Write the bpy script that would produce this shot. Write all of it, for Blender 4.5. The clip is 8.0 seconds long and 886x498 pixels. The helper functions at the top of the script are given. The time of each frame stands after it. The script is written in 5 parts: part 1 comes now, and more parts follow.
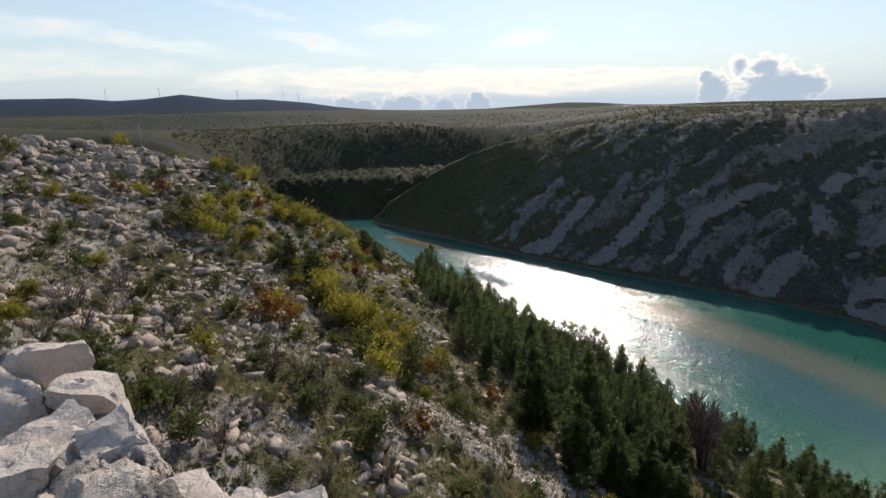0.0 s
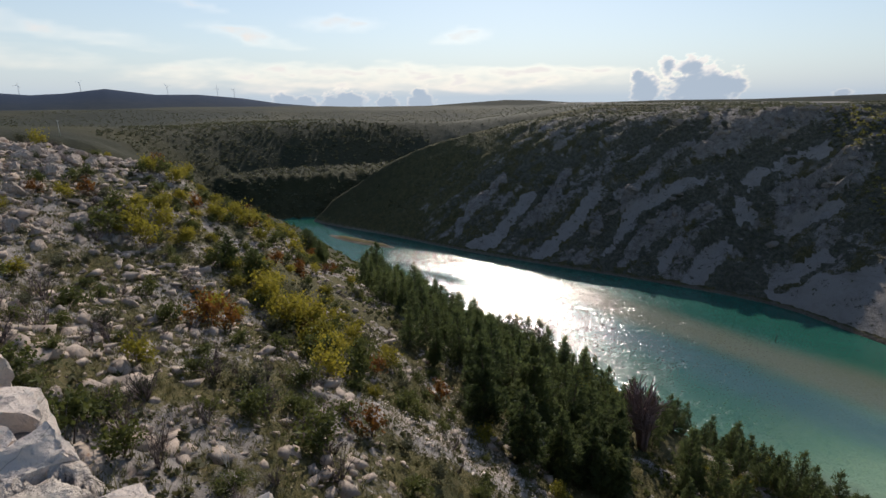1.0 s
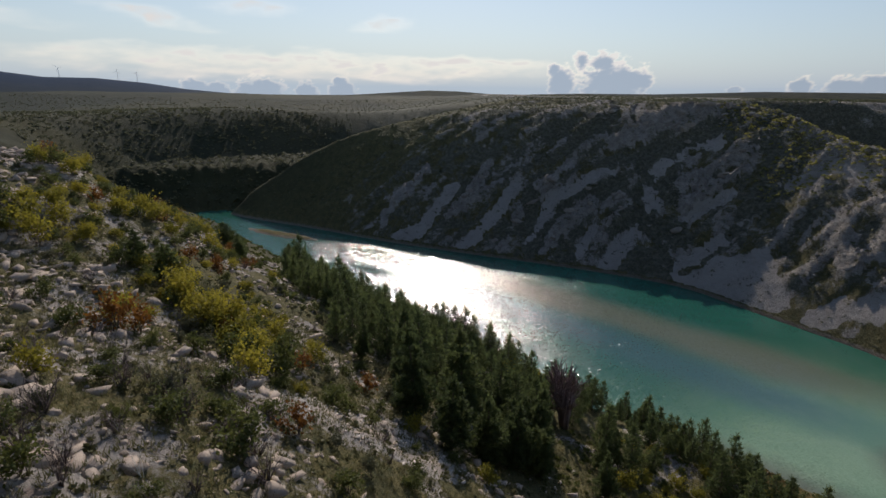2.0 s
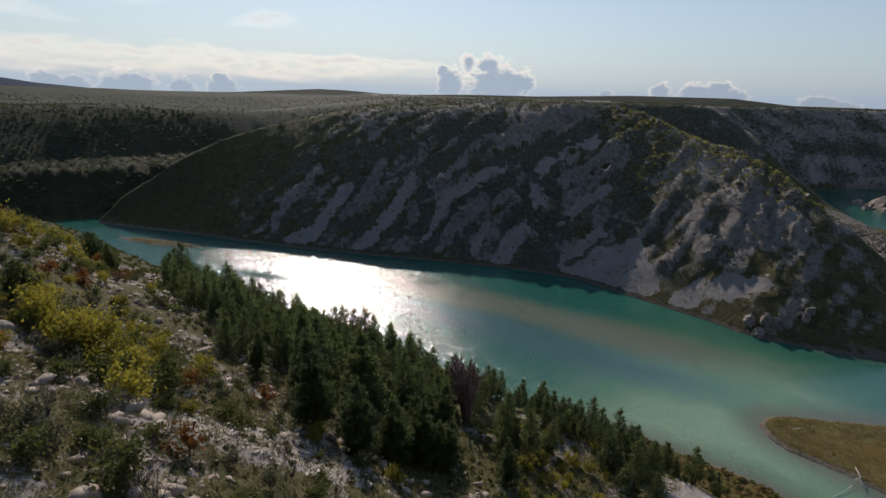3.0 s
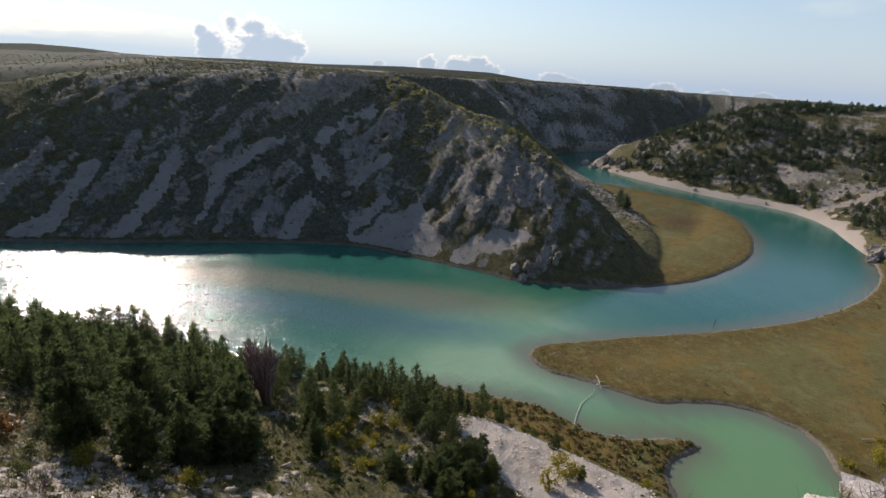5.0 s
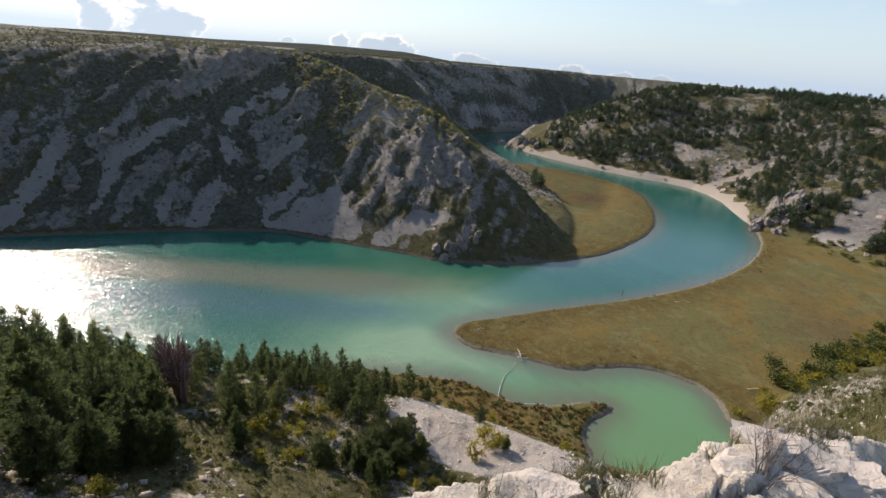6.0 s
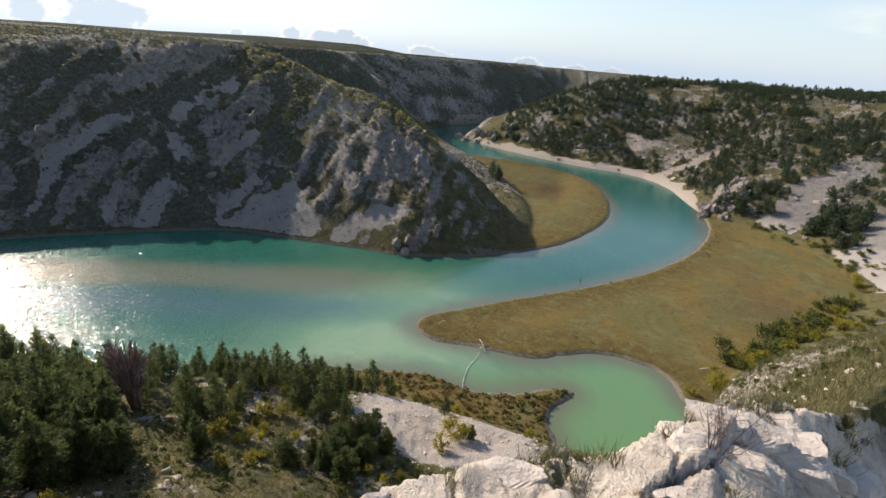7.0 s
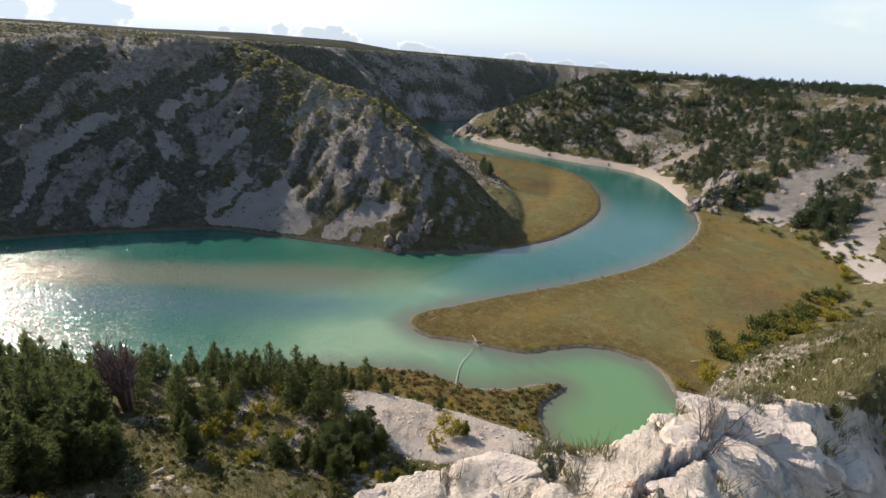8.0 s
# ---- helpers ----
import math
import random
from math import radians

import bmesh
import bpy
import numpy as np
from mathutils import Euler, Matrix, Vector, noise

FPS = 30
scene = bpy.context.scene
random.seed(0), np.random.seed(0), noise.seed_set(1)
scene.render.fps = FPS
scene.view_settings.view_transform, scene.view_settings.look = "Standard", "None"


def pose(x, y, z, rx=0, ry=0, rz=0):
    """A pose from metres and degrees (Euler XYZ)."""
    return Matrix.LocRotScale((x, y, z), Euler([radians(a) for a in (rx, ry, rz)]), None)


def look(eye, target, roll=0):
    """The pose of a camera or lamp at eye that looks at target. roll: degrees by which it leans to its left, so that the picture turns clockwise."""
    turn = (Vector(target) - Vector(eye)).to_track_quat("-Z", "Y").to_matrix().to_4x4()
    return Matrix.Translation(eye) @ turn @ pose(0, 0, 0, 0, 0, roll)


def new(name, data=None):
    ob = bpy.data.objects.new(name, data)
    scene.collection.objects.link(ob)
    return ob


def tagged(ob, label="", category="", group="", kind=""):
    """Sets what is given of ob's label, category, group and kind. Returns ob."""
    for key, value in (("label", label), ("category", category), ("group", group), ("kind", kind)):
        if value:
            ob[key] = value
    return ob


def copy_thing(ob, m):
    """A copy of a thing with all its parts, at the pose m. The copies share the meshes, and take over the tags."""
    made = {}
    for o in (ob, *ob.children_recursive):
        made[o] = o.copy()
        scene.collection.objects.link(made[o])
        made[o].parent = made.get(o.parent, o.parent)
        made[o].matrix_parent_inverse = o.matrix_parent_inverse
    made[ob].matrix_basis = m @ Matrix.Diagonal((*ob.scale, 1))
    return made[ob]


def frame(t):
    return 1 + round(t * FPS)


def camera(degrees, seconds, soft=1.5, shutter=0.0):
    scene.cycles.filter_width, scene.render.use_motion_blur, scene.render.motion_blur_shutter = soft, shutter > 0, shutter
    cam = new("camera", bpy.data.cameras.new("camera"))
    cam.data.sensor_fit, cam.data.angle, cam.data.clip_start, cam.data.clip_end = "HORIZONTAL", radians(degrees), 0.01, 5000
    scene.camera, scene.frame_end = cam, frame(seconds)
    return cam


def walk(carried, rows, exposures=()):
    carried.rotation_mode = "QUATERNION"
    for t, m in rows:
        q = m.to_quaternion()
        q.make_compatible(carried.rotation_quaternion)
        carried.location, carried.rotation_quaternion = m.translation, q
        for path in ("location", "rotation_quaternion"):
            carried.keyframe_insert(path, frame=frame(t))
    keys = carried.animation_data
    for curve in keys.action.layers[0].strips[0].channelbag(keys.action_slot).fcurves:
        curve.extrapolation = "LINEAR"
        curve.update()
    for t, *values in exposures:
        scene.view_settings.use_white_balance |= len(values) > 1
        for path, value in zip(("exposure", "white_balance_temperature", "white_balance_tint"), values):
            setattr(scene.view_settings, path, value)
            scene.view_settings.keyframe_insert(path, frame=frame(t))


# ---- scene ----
EYE = 70.0
cam = camera(80.6, 8.0)
PATH = [
    (0.0, pose(0, 0, EYE, 74.48, 0.68, -0.19)),
    (0.5, pose(0, 0, EYE, 74.39, 0.41, -2.85)),
    (1.0, pose(0, 0, EYE, 74.11, 0.33, -6.27)),
    (1.2, pose(0, 0, EYE, 73.82, 0.39, -7.11)),
    (2.3, pose(0, 0, EYE, 73.19, -0.85, -18.02)),
    (2.5, pose(0, 0, EYE, 73.37, -0.62, -20.36)),
    (3.0, pose(0, 0, EYE, 73.37, -1.74, -25.89)),
    (3.5, pose(0, 0, EYE, 73.15, -2.04, -31.74)),
    (4.0, pose(0, 0, EYE, 72.41, -2.23, -37.62)),
    (4.5, pose(0, 0, EYE, 71.67, -3.20, -43.72)),
    (5.0, pose(0, 0, EYE, 71.32, -3.81, -49.20)),
    (5.2, pose(0, 0, EYE, 70.99, -3.97, -51.20)),
    (6.5, pose(0, 0, EYE, 69.70, -4.89, -60.98)),
    (7.0, pose(0, 0, EYE, 69.63, -4.69, -62.66)),
    (7.5, pose(0, 0, EYE, 69.45, -4.47, -63.36)),
    (8.0, pose(0, 0, EYE, 69.33, -4.38, -63.72)),
]
walk(cam, PATH, exposures=((0.0, -0.12, 6850, 12), (2.5, -0.55, 6750, 13), (4.0, -0.16, 6800, 13), (5.0, 0.02, 6850, 13), (6.5, 0.40, 7200, 12), (8.0, 0.46, 7300, 12)))

# ---- light ----
SUN_AZ, SUN_EL = 13.4, 31.0
world = bpy.data.worlds.new("sky")
scene.world = world
world.use_nodes = True
wn = world.node_tree
wn.nodes.clear()
w_out = wn.nodes.new("ShaderNodeOutputWorld")
w_bg = wn.nodes.new("ShaderNodeBackground")
w_sky = wn.nodes.new("ShaderNodeTexSky")
w_sky.sky_type = "NISHITA"
w_sky.sun_disc = False
w_sky.sun_elevation = radians(SUN_EL)
w_sky.sun_rotation = radians(SUN_AZ)
w_sky.altitude = 100
w_sky.air_density, w_sky.dust_density, w_sky.ozone_density = 1.0, 0.2, 1.5
w_bg.inputs["Strength"].default_value = 0.15
wn.links.new(w_sky.outputs[0], w_bg.inputs[0])
wn.links.new(w_bg.outputs[0], w_out.inputs[0])
sun_data = bpy.data.lights.new("sun", "SUN")
sun_data.energy = 4.6
sun_data.angle = radians(0.5)
sun_data.color = (1.0, 0.955, 0.88)
sun = new("sun", sun_data)
sa, se = radians(SUN_AZ), radians(SUN_EL)
SUN_DIR = Vector((math.sin(sa) * math.cos(se), math.cos(sa) * math.cos(se), math.sin(se)))
sun.matrix_world = look(SUN_DIR * 300, (0, 0, 0))


# ---- materials ----
class Mat:
    """A node material under construction."""

    def __init__(self, name, rough=0.9, spec=0.2):
        self.m = bpy.data.materials.new(name)
        self.m.use_nodes = True
        self.t = self.m.node_tree
        self.b = self.t.nodes["Principled BSDF"]
        self.b.inputs["Roughness"].default_value = rough
        self.b.inputs["Specular IOR Level"].default_value = spec
        self.pos = self.node("ShaderNodeNewGeometry").outputs["Position"]

    def node(self, kind):
        return self.t.nodes.new(kind)

    def link(self, a, b):
        self.t.links.new(a, b)

    def put(self, sock, v):
        if hasattr(v, "is_output"):
            self.link(v, sock)
        elif hasattr(v, "__len__") and len(v) == 3 and len(sock.default_value) == 4:
            sock.default_value = (*v, 1)
        else:
            sock.default_value = v

    def noise(self, scale, detail=4.0, rough=0.6, vec=None, stretch=None, distort=0.0):
        n = self.node("ShaderNodeTexNoise")
        src = vec or self.pos
        if stretch:
            mp = self.node("ShaderNodeMapping")
            mp.inputs["Scale"].default_value = stretch
            self.link(src, mp.inputs["Vector"])
            src = mp.outputs[0]
        self.link(src, n.inputs["Vector"])
        n.inputs["Scale"].default_value = scale
        n.inputs["Detail"].default_value = detail
        n.inputs["Roughness"].default_value = rough
        n.inputs["Distortion"].default_value = distort
        return n.outputs["Fac"]

    def attr(self, name):
        n = self.node("ShaderNodeAttribute")
        n.attribute_name = name
        return n.outputs["Fac"]

    def ramp(self, fac, lo, hi):
        n = self.node("ShaderNodeMapRange")
        n.interpolation_type = "SMOOTHSTEP"
        self.put(n.inputs["Value"], fac)
        n.inputs["From Min"].default_value, n.inputs["From Max"].default_value = lo, hi
        return n.outputs[0]

    def math(self, op, a, b=0.0):
        n = self.node("ShaderNodeMath")
        n.operation = op
        self.put(n.inputs[0], a)
        self.put(n.inputs[1], b)
        return n.outputs[0]

    def vec(self, op, a, b=None):
        n = self.node("ShaderNodeVectorMath")
        n.operation = op
        self.put(n.inputs[0], a)
        if b is not None:
            self.put(n.inputs["Scale"] if op == "SCALE" else n.inputs[1], b)
        return n.outputs[0]

    def mix(self, fac, a, b):
        n = self.node("ShaderNodeMix")
        n.data_type = "RGBA"
        self.put(n.inputs[0], fac)
        self.put(n.inputs[6], a)
        self.put(n.inputs[7], b)
        return n.outputs[2]

    def color(self, c):
        self.put(self.b.inputs["Base Color"], c)
        return self

    def bump(self, height, strength=0.5, dist=0.1, prev=None):
        n = self.node("ShaderNodeBump")
        n.inputs["Strength"].default_value = strength
        n.inputs["Distance"].default_value = dist
        self.put(n.inputs["Height"], height)
        if prev:
            self.link(prev, n.inputs["Normal"])
        self.link(n.outputs[0], self.b.inputs["Normal"])
        return n.outputs[0]

    def random(self):
        return self.node("ShaderNodeObjectInfo").outputs["Random"]

    def island(self):
        return self.node("ShaderNodeNewGeometry").outputs["Random Per Island"]


def ground_material():
    k = Mat("karst_ground", 0.95, 0.15)
    big, mid, fine = k.noise(0.05, 4), k.noise(0.35, 5, 0.65), k.noise(2.2, 6, 0.7)
    tiny = k.noise(9.0, 4, 0.7)
    # dry turf
    turf = k.mix(k.ramp(mid, 0.35, 0.65), (0.075, 0.068, 0.028), (0.15, 0.12, 0.05))
    turf = k.mix(k.ramp(fine, 0.45, 0.7), turf, (0.04, 0.052, 0.018))
    turf = k.mix(k.ramp(tiny, 0.52, 0.72), turf, (0.23, 0.18, 0.115))
    # limestone
    stone = k.mix(k.ramp(k.math("ADD", k.math("MULTIPLY", fine, 0.45), k.math("MULTIPLY", mid, 0.55)), 0.35, 0.65), (0.21, 0.182, 0.16), (0.39, 0.342, 0.302))
    stone = k.mix(k.ramp(k.noise(0.8, 5, 0.7), 0.5, 0.75), stone, (0.25, 0.185, 0.15))
    stone = k.mix(k.ramp(tiny, 0.55, 0.75), stone, (0.115, 0.11, 0.105))
    coarse = k.noise(0.16, 5, 0.7)
    rockf = k.math("ADD", k.attr("rock"), k.math("ADD", k.math("MULTIPLY", k.math("SUBTRACT", fine, 0.5), 0.7), k.math("MULTIPLY", k.math("SUBTRACT", coarse, 0.5), 1.0)))
    tufts = k.math("MULTIPLY", k.attr("rugged"), k.ramp(k.noise(0.33, 8, 0.85), 0.52, 0.62))
    stone = k.mix(tufts, stone, (0.13, 0.117, 0.087))
    col = k.mix(k.ramp(rockf, 0.40, 0.60), turf, stone)
    # scree
    scree = k.mix(k.ramp(tiny, 0.3, 0.7), (0.33, 0.285, 0.253), (0.43, 0.378, 0.338))
    scree = k.mix(k.ramp(mid, 0.4, 0.75), scree, (0.37, 0.322, 0.285))
    scree = k.mix(k.ramp(k.noise(0.11, 5, 0.75), 0.45, 0.75), scree, (0.29, 0.252, 0.222))
    scree = k.mix(k.ramp(k.noise(0.9, 6, 0.85), 0.58, 0.72), scree, (0.16, 0.145, 0.125))
    scf = k.math("ADD", k.attr("scree"), k.math("MULTIPLY", k.math("SUBTRACT", mid, 0.5), 0.9))
    scree = k.mix(k.math("MULTIPLY", k.attr("rugged"), k.ramp(k.noise(0.27, 8, 0.85), 0.56, 0.62)), scree, (0.085, 0.076, 0.055))
    scree = k.mix(k.math("MULTIPLY", k.attr("grey"), k.ramp(mid, 0.2, 0.6)), scree, (0.235, 0.21, 0.19))
    col = k.mix(k.ramp(scf, 0.42, 0.58), col, scree)
    # low shrub cover
    scrub = k.mix(k.ramp(k.noise(0.6, 7, 0.85), 0.4, 0.66), (0.085, 0.081, 0.057), (0.20, 0.18, 0.135))
    scf2 = k.math("ADD", k.attr("scrub"), k.math("MULTIPLY", k.math("SUBTRACT", k.noise(0.42, 7, 0.85), 0.5), 2.6))
    col = k.mix(k.ramp(scf2, 0.45, 0.6), col, scrub)
    # meadow of dry sedge
    sedge = k.mix(k.ramp(k.noise(0.035, 4, 0.65, distort=1.0), 0.42, 0.58), (0.175, 0.118, 0.034), (0.128, 0.115, 0.042))
    sedge = k.mix(k.ramp(k.noise(0.09, 5, 0.7, distort=0.8), 0.5, 0.64), sedge, (0.165, 0.145, 0.064))
    sedge = k.mix(k.ramp(k.noise(0.22, 6, 0.75, stretch=(0.5, 1, 1)), 0.5, 0.68), sedge, (0.115, 0.085, 0.034))
    sedge = k.mix(k.math("MULTIPLY", k.attr("brown"), k.ramp(k.noise(0.15, 5, 0.7), 0.15, 0.5)), sedge, (0.105, 0.064, 0.034))
    sedge = k.mix(k.math("MULTIPLY", k.attr("fringe"), k.ramp(k.noise(0.3, 5, 0.75), 0.32, 0.58)), sedge, (0.10, 0.07, 0.02))
    sedge = k.mix(k.ramp(k.noise(1.6, 5, 0.75, stretch=(1, 0.45, 1)), 0.5, 0.72), sedge, (0.20, 0.152, 0.058))
    sedge = k.mix(k.ramp(k.noise(0.6, 6, 0.85), 0.53, 0.7), sedge, (0.07, 0.056, 0.024))
    col = k.mix(k.ramp(k.attr("meadow"), 0.35, 0.65), col, sedge)
    # mud rim and beach
    mud = k.mix(k.ramp(fine, 0.3, 0.7), (0.12, 0.095, 0.07), (0.24, 0.2, 0.155))
    col = k.mix(k.ramp(k.attr("mud"), 0.3, 0.7), col, mud)
    sand = k.mix(k.ramp(fine, 0.3, 0.7), (0.33, 0.265, 0.215), (0.43, 0.355, 0.295))
    col = k.mix(k.ramp(k.math("ADD", k.attr("sand"), k.math("MULTIPLY", k.math("SUBTRACT", k.noise(0.5, 6, 0.8), 0.5), 1.3)), 0.4, 0.6), col, sand)
    # far wooded plateau; its dark colour also holds the slopes' shading
    wood = k.mix(k.ramp(k.noise(0.012, 6, 0.7), 0.35, 0.65), (0.020, 0.024, 0.011), (0.052, 0.047, 0.023))
    wood = k.mix(k.ramp(k.noise(0.004, 3, 0.5), 0.5, 0.65), wood, (0.022, 0.026, 0.016))
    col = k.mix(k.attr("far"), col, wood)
    # aerial haze over the distant left hills, put into their colour as blue
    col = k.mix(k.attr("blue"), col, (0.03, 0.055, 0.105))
    pale = k.mix(k.ramp(fine, 0.35, 0.65), (0.60, 0.50, 0.415), (0.76, 0.645, 0.54))
    pale = k.mix(k.ramp(k.noise(3.1, 5, 0.7, distort=0.6), 0.54, 0.7), pale, (0.50, 0.345, 0.25))
    pale = k.mix(k.ramp(tiny, 0.56, 0.74), pale, (0.47, 0.42, 0.37))
    pale = k.mix(k.ramp(k.noise(30.0, 5, 0.75), 0.6, 0.78), pale, (0.44, 0.39, 0.345))
    ledgef = k.ramp(k.math("ADD", k.attr("ledge"), k.math("MULTIPLY", k.math("SUBTRACT", k.noise(2.6, 5, 0.7), 0.5), 1.1)), 0.42, 0.56)
    col = k.mix(ledgef, col, pale)
    k.color(col)
    n0 = k.bump(k.math("MULTIPLY", k.noise(0.45, 6, 0.75), k.attr("rugged")), 1.0, 2.4)
    n1 = k.bump(fine, 0.8, 0.35, n0)
    n2 = k.bump(tiny, 0.6, 0.08, n1)
    k.bump(k.math("MULTIPLY", k.attr("ledge"), k.noise(9.0, 7, 0.8)), 0.7, 0.07, n2)
    return k.m


def limestone_material(name="pale_limestone", level=1.06, tint=(1.0, 1.0, 1.0)):
    k = Mat(name, 0.9, 0.25)
    tone = level * np.array(tint)
    a, b, c = k.noise(1.1, 6, 0.65), k.noise(5.5, 6, 0.7), k.noise(26.0, 5, 0.7)
    col = k.mix(k.ramp(a, 0.35, 0.65), tuple(tone * (0.56, 0.465, 0.40)), tuple(tone * (0.67, 0.56, 0.475)))
    col = k.mix(k.ramp(b, 0.5, 0.72), col, tuple(tone * (0.47, 0.43, 0.39)))
    col = k.mix(k.ramp(k.noise(2.3, 5, 0.7, distort=0.6), 0.58, 0.72), col, tuple(tone * (0.50, 0.33, 0.235)))
    col = k.mix(k.ramp(c, 0.56, 0.74), col, tuple(tone * (0.34, 0.315, 0.29)))
    v = k.node("ShaderNodeTexVoronoi")
    v.feature = "DISTANCE_TO_EDGE"
    mp = k.node("ShaderNodeMapping")
    mp.inputs["Scale"].default_value = (1.0, 0.55, 1.6)
    mp.inputs["Rotation"].default_value = (0.3, 0.2, 0.6)
    warp = k.node("ShaderNodeMix")
    warp.data_type = "VECTOR"
    warp.inputs[0].default_value = 0.4
    wn_ = k.node("ShaderNodeTexNoise")
    wn_.inputs["Scale"].default_value = 2.0
    k.link(k.pos, wn_.inputs["Vector"])
    k.link(k.pos, warp.inputs[4])
    k.link(wn_.outputs["Color"], warp.inputs[5])
    k.link(warp.outputs[1], mp.inputs["Vector"])
    k.link(mp.outputs[0], v.inputs["Vector"])
    v.inputs["Scale"].default_value = 2.6
    crack = k.ramp(v.outputs["Distance"], 0.0, 0.007)
    col = k.mix(crack, tuple(tone * (0.40, 0.335, 0.28)), col)
    k.color(col)
    n1 = k.bump(crack, 0.5, 0.03)
    n2 = k.bump(b, 0.8, 0.09, n1)
    k.bump(c, 0.8, 0.02, n2)
    return k.m


def leaf_material(name, dark, light, spread=0.5, thin=0.25, glow=1.0):
    k = Mat(name, 0.65, 0.25)
    f = k.math("ADD", k.math("MULTIPLY", k.island(), spread), k.math("MULTIPLY", k.random(), 1 - spread))
    k.color(k.mix(f, dark, light))
    tr = k.node("ShaderNodeBsdfTranslucent")
    k.put(tr.inputs[0], k.mix(f, tuple(min(0.9, glow * q) for q in dark), tuple(min(0.9, glow * q) for q in light)))
    ms = k.node("ShaderNodeMixShader")
    ms.inputs[0].default_value = thin
    k.link(k.b.outputs[0], ms.inputs[1])
    k.link(tr.outputs[0], ms.inputs[2])
    k.link(ms.outputs[0], k.t.nodes["Material Output"].inputs[0])
    return k.m


def bark_material(name, a, b):
    k = Mat(name, 0.9, 0.15)
    n = k.noise(7.0, 5, 0.7, stretch=(1, 1, 0.25))
    k.color(k.mix(k.ramp(n, 0.35, 0.65), a, b))
    k.bump(n, 0.7, 0.03)
    return k.m


def water_material():
    k = Mat("river_water", 0.15, 1.0)
    k.b.inputs["IOR"].default_value = 1.33
    deep = k.mix(k.ramp(k.noise(0.012, 4, 0.6, stretch=(1, 1, 1), distort=0.8), 0.35, 0.65), (0.012, 0.087, 0.062), (0.02, 0.117, 0.082))
    milky = k.mix(k.ramp(k.noise(0.035, 4, 0.6, distort=0.6), 0.35, 0.65), (0.135, 0.25, 0.14), (0.215, 0.315, 0.185))
    col = k.mix(k.attr("milky"), deep, milky)
    col = k.mix(k.attr("silt"), col, (0.125, 0.138, 0.095))
    col = k.mix(k.attr("dull"), col, (0.05, 0.11, 0.115))
    col = k.mix(k.attr("green"), col, (0.125, 0.235, 0.10))
    col = k.mix(k.attr("blue"), col, (0.035, 0.14, 0.165))
    col = k.mix(k.attr("shallow"), col, (0.13, 0.115, 0.075))
    k.color(col)
    # ruffled by the wind, but calm in the lee of the banks and in the inlet
    wind = k.math("SUBTRACT", 1.0, k.attr("calm"))
    gust = k.math("ADD", 0.55, k.math("MULTIPLY", k.noise(0.035, 3, 0.6, stretch=(1, 2.2, 1)), 0.9))
    normal = k.node("ShaderNodeNewGeometry").outputs["Normal"]
    for scale, tilt in ((0.5, 0.22), (2.4, 1.22)):
        n = k.node("ShaderNodeTexNoise")
        n.inputs["Scale"].default_value, n.inputs["Detail"].default_value = scale, 2.0
        k.link(k.pos, n.inputs["Vector"])
        lean = k.vec("MULTIPLY", k.vec("SUBTRACT", n.outputs["Color"], (0.5, 0.5, 0.5)), (tilt, tilt, 0.0))
        normal = k.vec("ADD", normal, k.vec("SCALE", lean, k.math("MULTIPLY", wind, gust)))
    k.link(k.vec("NORMALIZE", normal), k.b.inputs["Normal"])
    return k.m


M_GROUND = ground_material()
M_STONE = limestone_material()
M_SLOPE = limestone_material("brownish_limestone", 0.72, (1.0, 0.94, 0.88))
# limestone again at a lower tone: the hill's shade is in this colour
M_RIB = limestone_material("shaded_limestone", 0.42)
M_WATER = water_material()
M_PINE = leaf_material("pine_needles", (0.033, 0.049, 0.021), (0.112, 0.13, 0.044), 0.62, 0.47, 1.6)
M_PINE2 = leaf_material("young_pine_needles", (0.09, 0.11, 0.038), (0.175, 0.185, 0.06), 0.5, 0.5, 1.7)
M_PINE_FAR = leaf_material("hill_pine_needles", (0.030, 0.046, 0.027), (0.075, 0.095, 0.046), 0.6, 0.4, 1.6)
# brighter leaf colour that carries the sunlight on the hill crest
M_CREST = leaf_material("sunlit_crest_leaves", (0.12, 0.115, 0.03), (0.28, 0.25, 0.075), 0.6, 0.5, 1.4)
M_YELLOW = leaf_material("yellowing_leaves", (0.13, 0.125, 0.02), (0.42, 0.345, 0.045), 0.4, 0.5)
M_OLIVE = leaf_material("olive_leaves", (0.06, 0.075, 0.02), (0.16, 0.165, 0.045), 0.6, 0.4)
M_ORANGE = leaf_material("rusty_leaves", (0.12, 0.045, 0.012), (0.30, 0.13, 0.025), 0.7, 0.35)
M_SCRUB = leaf_material("scrub_leaves", (0.066, 0.07, 0.041), (0.15, 0.145, 0.08), 0.6, 0.35)
M_SAGE = leaf_material("grey_herb_leaves", (0.16, 0.165, 0.12), (0.36, 0.36, 0.30), 0.7, 0.3)
M_GRASS = leaf_material("dry_grass", (0.085, 0.09, 0.035), (0.22, 0.19, 0.09), 0.8, 0.35)
M_REED = leaf_material("reed_leaves", (0.13, 0.085, 0.03), (0.30, 0.20, 0.08), 0.8, 0.3)
M_BARK = bark_material("bark", (0.07, 0.055, 0.045), (0.16, 0.125, 0.10))
M_TWIG = bark_material("bare_twigs", (0.10, 0.075, 0.07), (0.21, 0.165, 0.15))
M_DRIFT = bark_material("bleached_wood", (0.45, 0.42, 0.38), (0.65, 0.62, 0.57))


# ---- numeric helpers ----
def lattice(ix, iy, seed):
    h = (ix.astype(np.int64) * 374761393 + iy.astype(np.int64) * 668265263 + seed * 974711) & 0xFFFFFFFF
